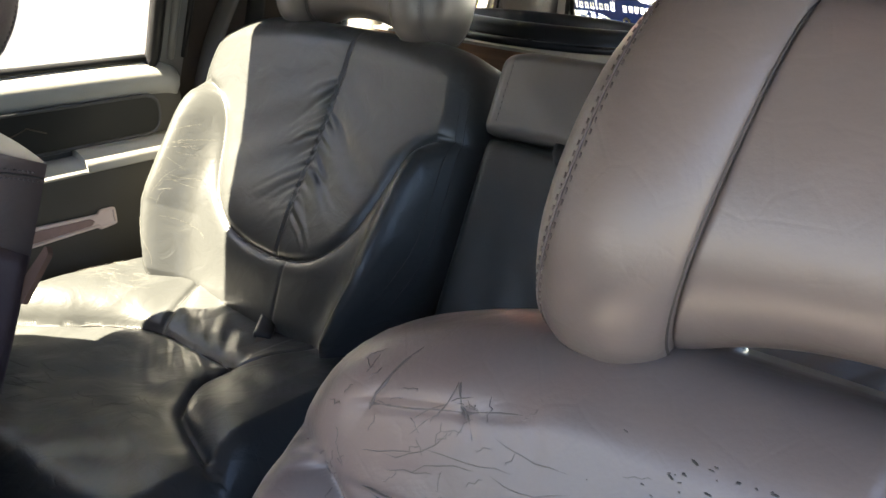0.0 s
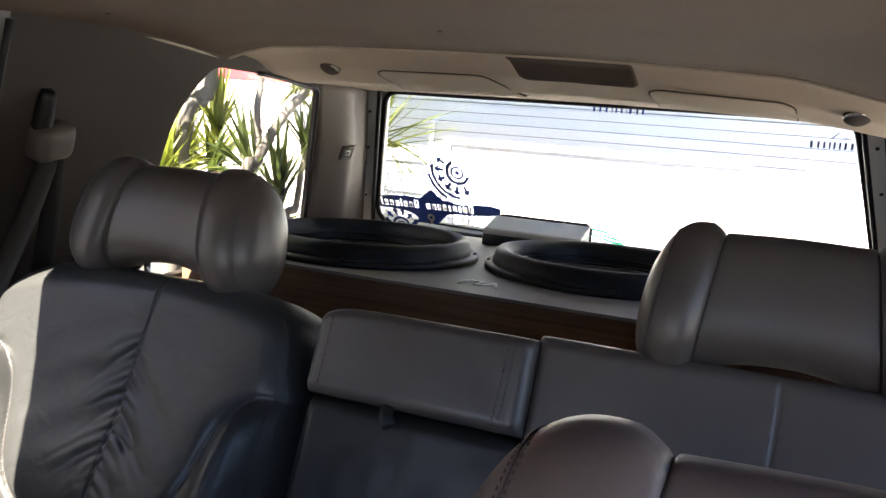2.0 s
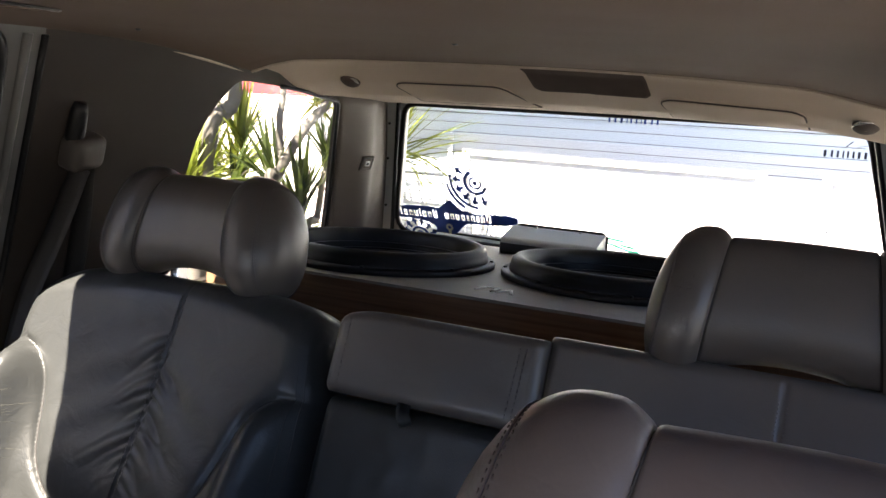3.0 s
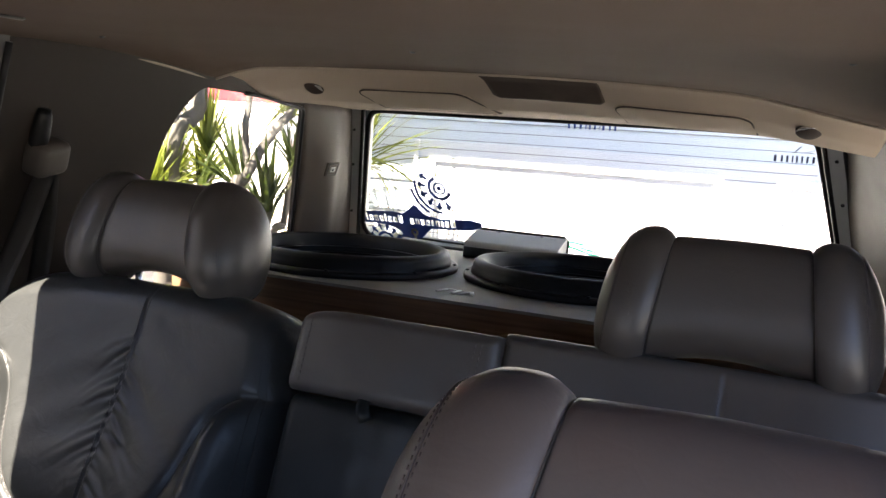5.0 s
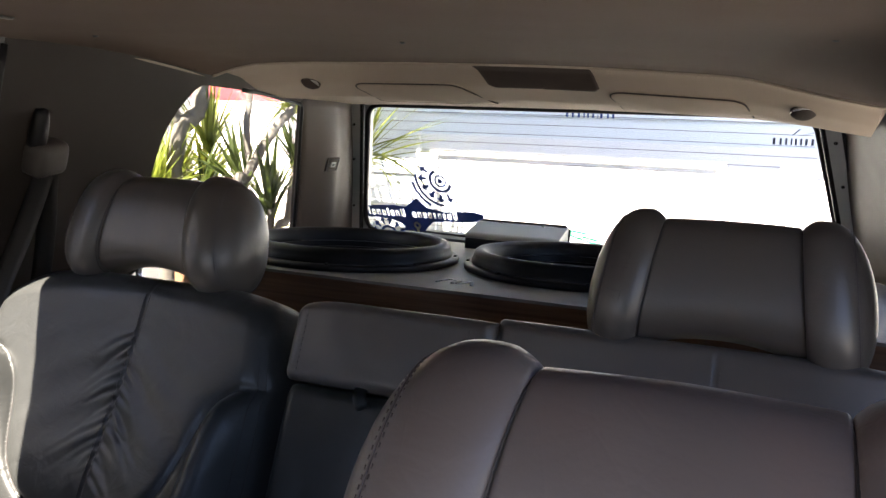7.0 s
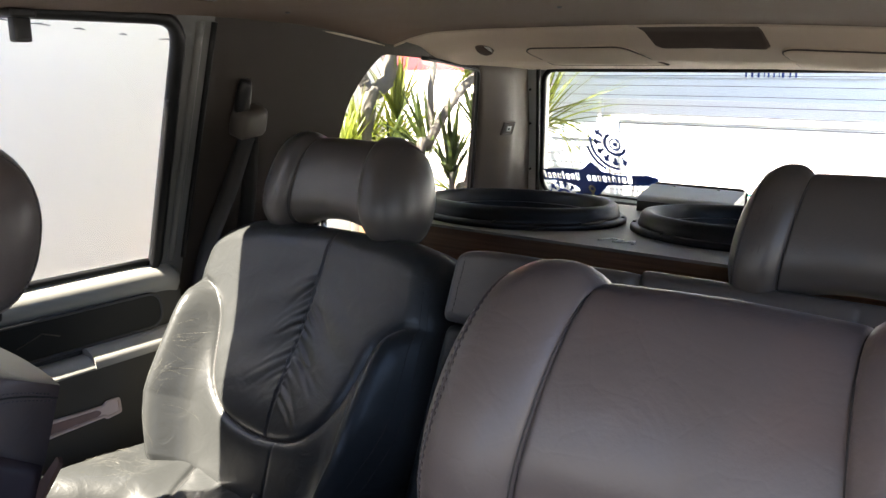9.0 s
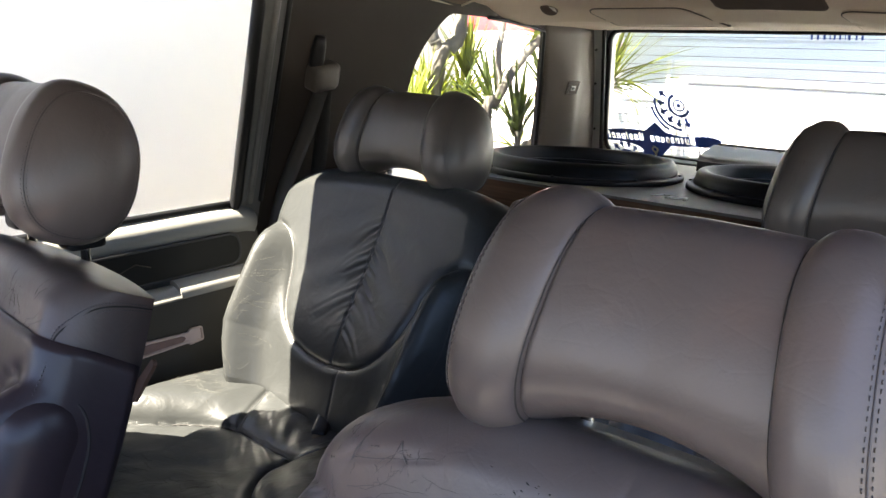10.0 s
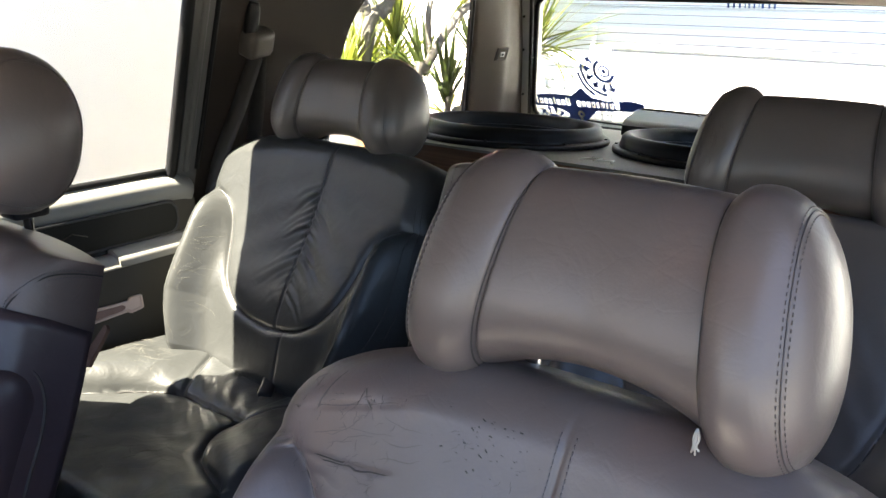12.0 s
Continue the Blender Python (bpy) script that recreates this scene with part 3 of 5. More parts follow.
# ---- setting: floor, roof, sides ----
CX = -0.04
floor = box("floor", (-0.82, -1.6, -0.06), (0.74, 1.32, 0.0), FLOOR, bevel=0)
tagged(floor, "dark carpeted cabin floor", "floor", kind="structure")


def roof_z(x, y):
    """The headliner's lower face: it steps up to the rear header and rolls down towards both sides."""
    z = np.interp(y, [-1.5, -1.0, -0.3, 0.0, 0.2, 0.3, 0.39, 0.42, 0.436, 0.444, 0.450, 0.53, 0.60, 0.70, 0.95, 1.12],
                  [1.16, 1.195, 1.210, 1.215, 1.214, 1.210, 1.205, 1.201, 1.199, 1.200, 1.208, 1.192, 1.162, 1.134, 1.122, 1.113])
    roll = np.interp(x, [-0.71, -0.67, -0.61, -0.556, -0.44, -0.2, 0.02, 0.12, 0.21, 0.30, 0.35, 0.39, 0.43, 0.475, 0.52, 0.58],
                     [0.054, 0.034, 0.015, 0.004, 0.0, 0.0, 0.003, 0.006, 0.010, 0.015, 0.018, 0.023, 0.032, 0.042, 0.051, 0.062])
    return z - roll * np.interp(y, [-0.35, 0.05, 0.40, 0.55, 0.70, 0.80, 1.0], [0.12, 0.22, 1.0, 1.0, 0.8, 0.6, 0.5] if x > 0 else [0.12, 0.22, 1.0, 0.7, 0.2, 0.1, 0.1])


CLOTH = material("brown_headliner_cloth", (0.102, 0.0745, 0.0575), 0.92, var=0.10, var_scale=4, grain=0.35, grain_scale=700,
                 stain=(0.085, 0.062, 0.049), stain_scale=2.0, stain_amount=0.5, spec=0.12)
# Hue of TRIM at about two fifths of its value, for both side walls.
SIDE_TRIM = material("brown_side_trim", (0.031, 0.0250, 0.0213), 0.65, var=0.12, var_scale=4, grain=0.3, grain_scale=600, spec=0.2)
ys = np.r_[np.linspace(-1.36, 0.38, 14), np.linspace(0.39, 0.47, 33), np.linspace(0.475, 1.12, 66)]
xs = np.linspace(-0.67, 0.58, 84)
verts = [(x, y, roof_z(x, y)) for y in ys for x in xs]
n1 = len(verts)
verts += [(CX + (x - CX) * 1.12, y, 1.262) for y in ys for x in xs]
cols = len(xs)
faces = []
for i in range(len(ys) - 1):
    for k in range(cols - 1):
        a = i * cols + k
        faces += [(a, a + cols, a + cols + 1, a + 1), (a + n1, a + n1 + 1, a + n1 + cols + 1, a + n1 + cols)]
for i in range(len(ys) - 1):
    for k in (0, cols - 1):
        a = i * cols + k
        faces.append((a, a + n1, a + cols + n1, a + cols) if k == 0 else (a, a + cols, a + cols + n1, a + n1))
for k in range(cols - 1):
    a = k
    faces.append((a, a + 1, a + 1 + n1, a + n1))
    a = (len(ys) - 1) * cols + k
    faces.append((a, a + n1, a + n1 + 1, a + 1))
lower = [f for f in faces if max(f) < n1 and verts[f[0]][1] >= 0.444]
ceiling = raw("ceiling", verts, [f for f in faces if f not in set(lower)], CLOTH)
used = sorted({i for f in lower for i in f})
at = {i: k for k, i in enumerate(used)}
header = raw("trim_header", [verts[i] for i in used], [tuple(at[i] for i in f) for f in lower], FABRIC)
tagged(header, "beige moulded rear header panel", "trim", kind="structure")
sharp(ceiling, 50)
tagged(ceiling, "brown cloth headliner with a rolled rear edge", "ceiling", kind="structure")

edge = smooth_path([(-0.652, y, roof_z(-0.652, y) - 0.002) for y in (-1.22, -0.6, -0.3, -0.07)] + [(-0.652, 0.05, 1.205), (-0.652, 0.15, 1.200), (-0.655, 0.29, 1.185), (-0.664, 0.43, 1.166)], 8)
piping = raw("trim", *tube(edge, 0.003, 8), FABRIC)
tagged(piping, "taupe edge piping between headliner and side trim", "trim", kind="structure")

# rolled lip where the headliner steps up to the header
lip = [(x, 0.437, roof_z(x, 0.437) - 0.0005) for x in np.linspace(-0.665, 0.578, 90)]
lip_ob = raw("trim", *tube(lip, 0.0035, 8), FABRIC)
tagged(lip_ob, "beige rolled lip along the headliner's rear edge", "trim", kind="structure")

# left side, leaning inward above the sill: x = side_x(z)
def side_x(z):
    return -0.83 + 0.38 * (z - 0.72)


SIDE_UP = (0.38, 0, 1.0)
SIDE_OUT = (-1, 0, 0.38)


def rounded(points, radius, n=5):
    """A closed outline with its corners rounded off."""
    p = [Vector((*q, 0)) for q in points]
    out = []
    for i, c in enumerate(p):
        a, b = p[i - 1], p[(i + 1) % len(p)]
        r = radius[i] if isinstance(radius, (list, tuple)) else radius
        if r <= 0:
            out.append((c.x, c.y))
            continue
        ra, rb = min(r, (a - c).length * 0.48), min(r, (b - c).length * 0.48)
        s, e = c + (a - c).normalized() * ra, c + (b - c).normalized() * rb
        for k in range(n + 1):
            t = k / n
            q = s * (1 - t) ** 2 + c * 2 * t * (1 - t) + e * t * t
            out.append((q.x, q.y))
    return out


def side_plate(outline, holes, thick=0.012, shift=0.0):
    o = Vector((-0.83 - 0.38 * 0.72 - shift, 0, 0))
    return prism(outline, thick, SIDE_OUT, o, (0, 1, 0), SIDE_UP, holes=holes)


QUARTER = rounded([(0.335, 0.70), (0.330, 0.98), (0.331, 1.04), (0.350, 1.088), (0.376, 1.123), (0.405, 1.151), (0.604, 1.139), (0.80, 1.112), (0.985, 0.70)], [0.03, 0.05, 0.03, 0.03, 0.03, 0.02, 0.06, 0.015, 0.03], 5)
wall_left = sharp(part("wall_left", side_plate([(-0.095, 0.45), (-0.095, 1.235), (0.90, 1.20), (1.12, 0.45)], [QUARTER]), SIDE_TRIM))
tagged(wall_left, "dark brown plastic side trim with an arched window opening", "wall", kind="structure")
quarter = part("window_1", side_plate(QUARTER, [], 0.004, 0.02), GLASS, smooth=False)
quarter.visible_shadow = False
tagged(quarter, "clear arched rear quarter window", "window", kind="structure")
low_left = box("wall_left_low", (-0.90, -0.045, 0.0), (-0.84, 1.30, 0.47), TRIM_DARK)
tagged(low_left, "dark lower side panel", "wall", kind="structure")
gasket_v = [(side_x(z) + 0.002, y, z) for y, z in QUARTER if y > 0.5]
seal = raw("trim", *tube(gasket_v, 0.005, 6), RUBBER)
tagged(seal, "black rubber seal round the quarter window", "trim", kind="structure")

# right side: closed door side with openings
RS = 0.38


def right_plate(outline, holes):
    o = Vector((0.75 + RS * 0.72, 0, 0))
    return prism(outline, 0.05, (1, 0, RS), o, (0, 1, 0), (-RS, 0, 1.0), holes=holes)


QUARTER_R = rounded([(0.345, 0.74), (0.345, 1.03), (0.43, 1.14), (0.785, 1.10), (0.955, 0.74)], [0.03, 0.14, 0.05, 0.015, 0.03], 8)
REAR_R = rounded([(-0.52, 0.77), (-0.52, 1.13), (-0.10, 1.13), (-0.10, 0.77)], 0.04)
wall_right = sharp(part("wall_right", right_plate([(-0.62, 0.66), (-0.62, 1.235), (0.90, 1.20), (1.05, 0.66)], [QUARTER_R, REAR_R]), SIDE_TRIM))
tagged(wall_right, "dark brown plastic side trim with window openings", "wall", kind="structure")
low_right = box("wall_right_low", (0.76, -0.615, 0.0), (0.82, 1.30, 0.70), TRIM_DARK)
tagged(low_right, "dark lower side panel", "wall", kind="structure")

front = box("wall_front", (-0.86, -1.62, 0.0), (0.80, -1.55, 0.80), TRIM_DARK, bevel=0)
tagged(front, "dark dashboard side of the cabin", "wall", kind="structure")
door_right = box("wall_front_right", (0.76, -1.55, 0.0), (0.82, -0.62, 0.76), TRIM_DARK, bevel=0)
tagged(door_right, "dark lower part of the front door", "wall", kind="structure")

# front left door edge and pillar
pillar_b = sharp(part("wall_front_left", side_plate([(-1.6, 0.66), (-1.6, 1.235), (-0.87, 1.235), (-0.87, 0.66)],
                                                    [rounded([(-1.45, 0.77), (-1.25, 1.12), (-0.95, 1.14), (-0.93, 0.77)], 0.05)], 0.06), TRIM))
tagged(pillar_b, "taupe front door side with a window opening", "wall", kind="structure")
low_front = box("wall_front_left_low", (-0.90, -1.56, 0.0), (-0.835, -0.875, 0.69), TRIM_DARK)
tagged(low_front, "dark lower part of the front door", "wall", kind="structure")

# ---- rear door (left) ----
door = thing("door_1", pose(-0.82, -0.35, 0.0), "closed rear side door with grey padded sill and dark inset", "door", kind="structure")
DOOR_INV = Matrix.Translation((0.82, 0.35, 0.0))


def in_door(ob):
    ob.parent = door
    ob.matrix_local = DOOR_INV
    return ob


in_door(sharp(part("door_skin", prism(rounded([(-0.865, 0.02), (-0.865, 0.73), (-0.05, 0.73), (-0.05, 0.02)], 0.02), 0.09, (-1, 0, 0), (-0.825, 0, 0), (0, 1, 0), (0, 0, 1)), TRIM_DARK)))
WINDOW_D = rounded([(-0.83, 0.745), (-0.83, 1.205), (-0.142, 1.205), (-0.112, 0.745)], [0.02, 0.05, 0.05, 0.03], 5)
in_door(sharp(part("window_frame", side_plate(rounded([(-0.865, 0.70), (-0.865, 1.240), (-0.075, 1.240), (-0.048, 0.70)], 0.02), [WINDOW_D], 0.010, -0.012), DOOR_FRAME)))
pane = in_door(part("pane", side_plate(WINDOW_D, [], 0.004, 0.012), GLASS, smooth=False))
pane.visible_shadow = False
rub = [(side_x(z) + 0.010, y, z) for y, z in WINDOW_D]
in_door(raw("window_seal", *tube(rub, 0.013, 8, closed=True), RUBBER, label="black rubber window seal"))
in_door(raw("frame_seam", *tube([(side_x(z) + 0.013, -0.049 - 0.027 / 0.54 * (z - 0.70), z) for z in np.linspace(0.76, 1.20, 9)], 0.006, 6), RUBBER))
in_door(raw("frame_rib", *tube([(side_x(z) + 0.012, -0.078 - 0.027 / 0.54 * (z - 0.70), z) for z in np.linspace(0.76, 1.20, 9)], 0.008, 8), DOOR_FRAME))
sill = smooth_path([(-0.822, -0.855, 0.731), (-0.817, -0.3, 0.729), (-0.817, -0.12, 0.725), (-0.822, -0.080, 0.709)], 8)
in_door(raw("sill_pad", *tube(sill, 0.034, 14), TRIM_LIGHT, label="light grey padded window sill"))
in_door(raw("belt_seal", *tube([(-0.808, y, 0.7625 - 0.008 * (y + 0.13)) for y in np.linspace(-0.83, -0.128, 8)], 0.0075, 8), RUBBER, label="black rubber strip along the glass"))
in_door(sharp(part("middle_panel", prism(rounded([(-0.855, 0.60), (-0.855, 0.712), (-0.072, 0.706), (-0.072, 0.60)], 0.01, 4), 0.036, (1, 0, 0), (-0.826, 0, 0), (0, 1, 0), (0, 0, 1)), DOOR_LOW, label="charcoal middle door panel")))
INSET = rounded([(-0.85, 0.638), (-0.85, 0.712), (-0.122, 0.706), (-0.120, 0.640)], [0.01, 0.01, 0.03, 0.03], 6)
in_door(sharp(part("inset_panel", prism(INSET, 0.006, (1, 0, 0), (-0.790, 0, 0), (0, 1, 0), (0, 0, 1)), VINYL, label="dark vinyl inset panel")))
in_door(raw("inset_piping", *tube([(-0.785, y, z) for y, z in INSET], 0.0035, 6, closed=True), TRIM_DARK))
in_door(raw("scratch", *tube([(-0.7835, -0.40, 0.668), (-0.7835, -0.355, 0.684), (-0.7835, -0.325, 0.672)], 0.0012, 5), TRIM, label="pale scratch"))
for y0, y1, dz in ((-0.85, -0.285, -0.011), (-0.285, -0.07, 0.0)):
    ledge = rounded([(-0.789, 0.606), (-0.789, 0.638 + dz), (-0.772, 0.638 + dz), (-0.750, 0.626 + dz), (-0.746, 0.606)], [0, 0, 0.010, 0.010, 0.004], 5)
    in_door(sharp(part("armrest", prism(ledge, y1 - y0, (0, 1, 0), (0, y0, 0), (1, 0, 0), (0, 0, 1)), TRIM_LIGHT, label="light grey moulded armrest ledge")))
in_door(sharp(part("lower_panel", prism(rounded([(-0.855, 0.03), (-0.855, 0.606), (-0.07, 0.604), (-0.07, 0.03)], 0.012, 4), 0.062, (1, 0, 0), (-0.825, 0, 0), (0, 1, 0), (0, 0, 1)), DOOR_LOW, label="charcoal lower door panel")))
pocket = rounded([(-0.39, 0.507), (-0.39, 0.535), (-0.270, 0.529), (-0.267, 0.536), (-0.241, 0.535), (-0.239, 0.509), (-0.267, 0.506), (-0.270, 0.511)], 0.004, 3)
in_door(raw("handle_rim", *tube([(-0.760, y, z) for y, z in pocket], 0.003, 6, closed=True), POCKET))
in_door(sharp(part("pull_handle", prism(pocket, 0.004, (1, 0, 0), (-0.7645, 0, 0), (0, 1, 0), (0, 0, 1)), POCKET, label="pale pinkish broken pull handle recess")))
slot = rounded([(-0.384, 0.511), (-0.384, 0.530), (-0.283, 0.526), (-0.276, 0.520), (-0.283, 0.514)], 0.003, 3)
in_door(sharp(part("handle_slot", prism(slot, 0.003, (1, 0, 0), (-0.7625, 0, 0), (0, 1, 0), (0, 0, 1)), SLOT, label="darker worn slot")))

# ---- rear end: pillars, window, box ----
def sheet(name, rows, mat, thick, out, label, category):
    """A curved panel through rows of points, thickened along out."""
    p = np.array([smooth_path(r, 6) for r in rows])
    p = np.array([smooth_path(p[:, k], 6) for k in range(p.shape[1])]).transpose(1, 0, 2)
    r, c, _ = p.shape
    idx = np.arange(r * c).reshape(r, c)
    f = np.stack([idx[:-1, :-1], idx[:-1, 1:], idx[1:, 1:], idx[1:, :-1]], -1).reshape(-1, 4)
    ob = raw(name, p.reshape(-1, 3), f, mat)
    mod = ob.modifiers.new("thick", "SOLIDIFY")
    mod.thickness, mod.offset = thick, out
    return tagged(ob, label, category, kind="structure")


sheet("pillar_left", [
    [(-0.675, 0.795, 1.13), (-0.655, 0.90, 1.13), (-0.662, 0.97, 1.13), (-0.690, 1.09, 1.12)],
    [(-0.735, 0.880, 0.95), (-0.700, 0.98, 0.95), (-0.712, 1.05, 0.95), (-0.742, 1.19, 0.94)],
    [(-0.825, 0.985, 0.70), (-0.790, 1.08, 0.70), (-0.80, 1.17, 0.70), (-0.825, 1.33, 0.70)]], TRIM, 0.004, 1, "taupe rear pillar trim", "pillar")
sheet("pillar_right", [
    [(0.600, 0.70, 1.14), (0.575, 0.85, 1.135), (0.555, 1.00, 1.125), (0.535, 1.095, 1.115)],
    [(0.660, 0.80, 0.95), (0.630, 0.95, 0.95), (0.600, 1.07, 0.95), (0.570, 1.185, 0.94)],
    [(0.745, 0.90, 0.70), (0.710, 1.06, 0.70), (0.670, 1.19, 0.70), (0.630, 1.320, 0.70)]], TRIM, 0.02, -1, "taupe rear pillar trim", "pillar")


def win(x, z, off=0.0):
    """A point of the leaning rear glass."""
    return (x, 1.256 - 0.6 * (z - 0.83) + off, z)


def win_plate(outline, thick, off, holes=()):
    return prism(outline, thick, (0, 1, 0.6), (0, 1.256 + 0.6 * 0.83 + off, 0), (1, 0, 0), (0, -0.6, 1.0), holes=holes)


GLASS_EDGE = rounded([(-0.783, 0.708), (-0.640, 1.115), (0.490, 1.115), (0.602, 0.708)], [0.09, 0.04, 0.04, 0.09], 6)
rear = part("window_2", win_plate(GLASS_EDGE, 0.004, 0.0), GLASS, smooth=False)
rear.visible_shadow = False
tagged(rear, "clear rear window with heater wires and stickers", "window", kind="structure")
FRAME_OUT = [(-0.86, 0.62), (-0.70, 1.20), (0.545, 1.20), (0.69, 0.62)]
rear_frame = sharp(part("tailgate_frame", win_plate(FRAME_OUT, 0.05, -0.012, [rounded([(-0.787, 0.704), (-0.644, 1.12), (0.494, 1.12), (0.606, 0.704)], [0.09, 0.04, 0.04, 0.09], 6)]), METAL))
tagged(rear_frame, "dull grey metal tailgate window frame", "window frame", kind="structure")
for side, (a, b) in ((-1, ((-0.648, 1.125), (-0.790, 0.70))), (1, ((0.500, 1.125), (0.612, 0.70)))):
    strip = thing("frame_strip", pose(a[0], 1.1, 0.9), "grey metal strip beside the rear window, with screw holes", "frame strip", "frame strips")
    fi = Matrix.Translation((-a[0], -1.1, -0.9))
    o = side * 0.040
    outline = [a, b, (b[0] + o, b[1]), (a[0] + o, a[1])]
    sharp(part("rail", win_plate(outline if side < 0 else outline[::-1], 0.008, -0.034), METAL, strip, m=fi))
    edge_line = [np.array(win(a[0] + (b[0] - a[0]) * k, a[1] + (b[1] - a[1]) * k, -0.036)) for k in np.linspace(0, 1, 12)]
    raw("edge_seal", *tube([p + np.array((-side * 0.002, 0.006, 0)) for p in edge_line], 0.007, 6), RUBBER, strip, fi)
    raw("outer_seal", *tube([p + np.array((o, -0.004, 0)) for p in edge_line], 0.0055, 6), RUBBER, strip, fi)
    for k in (0.16, 0.40, 0.75):
        p = edge_line[0] + (edge_line[-1] - edge_line[0]) * k + np.array((o * 0.5, -0.0012, 0))
        raw("hole", *lathe([(0.0045, 0.0), (0.004, 0.0012), (0.0004, 0.0016)], 12), BLACK, strip, fi @ Matrix.Translation(p) @ pose(0, 0, 0, 59, 0, 0))
seal = raw("trim", *tube([win(x, z, -0.012) for x, z in GLASS_EDGE], 0.008, 6, closed=True), RUBBER)
tagged(seal, "black rubber seal round the rear window", "trim", kind="structure")
bar = sharp(part("trim", win_plate([(-0.80, 0.60), (-0.775, 0.703), (0.595, 0.703), (0.62, 0.60)], 0.012, -0.026), BLACK))
tagged(bar, "black trim bar under the rear window", "trim", kind="structure")
low = box("tailgate_low", (-0.84, 1.33, 0.0), (0.68, 1.40, 0.66), TRIM_DARK)
tagged(low, "dark lower tailgate panel", "tailgate", kind="structure")

# ---- seats in place ----
def wear(seat, on_back, lines, mat, radius, lift=-0.0001, label="", name="crease"):
    """Lines of wear, given as (across, along) on a seat's back or cushion."""
    back, face, cushion, face2 = FACES[seat.name]
    shake = random.Random(len(lines))
    if name == "crease":
        lines = [[(p[0] + shake.gauss(0, 0.0007), p[1] + shake.gauss(0, 0.0007)) for p in smooth_path([(*q, 0.0) for q in line], 4)] for line in lines]
    tagged(raw(name, *face_lines(lines, face if on_back else face2, radius, lift, sides=5), mat, back if on_back else cushion, label=label), kind="stuff")


def twigs(rng, count, x0, x1, v0, v1, length, spread=1.2, lean=0.5):
    out = []
    for _ in range(count):
        p, turn = np.array((rng.uniform(x0, x1), rng.uniform(v0, v1))), lean + rng.uniform(-spread, spread)
        line = [tuple(p)]
        for _ in range(3):
            turn += rng.uniform(-0.5, 0.5)
            p = p + rng.uniform(0.5, 1.2) * length / 3 * np.array((math.cos(turn), math.sin(turn)))
            line.append(tuple(p))
        out.append(line)
    return out


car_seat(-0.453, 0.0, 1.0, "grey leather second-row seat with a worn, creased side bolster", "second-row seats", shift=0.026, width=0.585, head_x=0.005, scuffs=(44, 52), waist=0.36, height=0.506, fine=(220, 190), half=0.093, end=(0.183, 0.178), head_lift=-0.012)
car_seat(0.396, 0.0, 4.0, "grey leather second-row seat with a cracked headrest wing", "second-row seats", width=0.522, drop=(0.0, 0.03), radius=0.016, narrow=0.0, height=0.510, half=0.098, end=(0.172, 0.174), head_lift=-0.013, head_x=0.004, cracked=True, skin=HEAD_SKIN)
SHOULDER_FOLDS = [([(-0.226, 0.431), (-0.208, 0.440), (-0.155, 0.457), (-0.110, 0.472)], 0.0024, 0.0045), ([(-0.165, 0.474), (-0.160, 0.460), (-0.150, 0.449), (-0.146, 0.441)], 0.0018, 0.0035),
                  ([(-0.194, 0.478), (-0.200, 0.462), (-0.212, 0.425)], 0.0020, 0.004), ([(-0.222, 0.400), (-0.201, 0.401), (-0.172, 0.404), (-0.145, 0.407), (-0.115, 0.412)], 0.0030, 0.003),
                  ([(-0.190, 0.415), (-0.175, 0.421), (-0.160, 0.424)], 0.0012, 0.0028), ([(-0.222, 0.418), (-0.214, 0.408), (-0.210, 0.396)], 0.0014, 0.003), ([(-0.215, 0.385), (-0.190, 0.390), (-0.165, 0.386)], 0.0014, 0.004),
                  ([(0.02, 0.40), (0.06, 0.43), (0.10, 0.468)], 0.0012, 0.006), ([(-0.12, 0.43), (-0.118, 0.45), (-0.125, 0.468)], 0.0008, 0.005)]
driver = car_seat(0.425, -0.655, 9.0, "taupe leather driver seat, scuffed and creased at the shoulder", "front seats", width=0.57, drop=0.065, power=3.6, height=0.518, half=0.092, end=(0.176, 0.163), head_x=0.002, head_lift=-0.006, skin=TAUPE, lift=0.04, fine=(260, 220), folds=SHOULDER_FOLDS)
passenger = car_seat(-0.516, -0.675, 14.0, "taupe leather front passenger seat with raised headrest", "front seats", head_lift=0.018, width=0.57, drop=(0.34, 0.014), power=4.0, depth=0.110, radius=0.036, head_size=1.1, head_x=-0.004, skin=TAUPE)
rng = random.Random(21)
left_seat = next(o for o in scene.objects if o.name == "car_seat")
wear(left_seat, False, twigs(rng, 34, -0.12, 0.09, 0.32, 0.43, 0.045), CRACK, 0.0004, label="fine dark creases")
wear(driver, True, [[(-0.226, 0.431), (-0.208, 0.440), (-0.155, 0.457), (-0.110, 0.472)], [(-0.165, 0.474), (-0.160, 0.460), (-0.150, 0.449), (-0.146, 0.441)],
                    [(-0.194, 0.478), (-0.200, 0.462), (-0.212, 0.425)]], WORN, 0.0012, -0.0009, "soft brown creases")
wear(driver, True, [[(-0.201, 0.401), (-0.172, 0.404), (-0.145, 0.407), (-0.115, 0.412)], [(-0.200, 0.403), (-0.185, 0.405), (-0.160, 0.409)]], CRACK, 0.0009, -0.0003, "dark cracks in the leather")
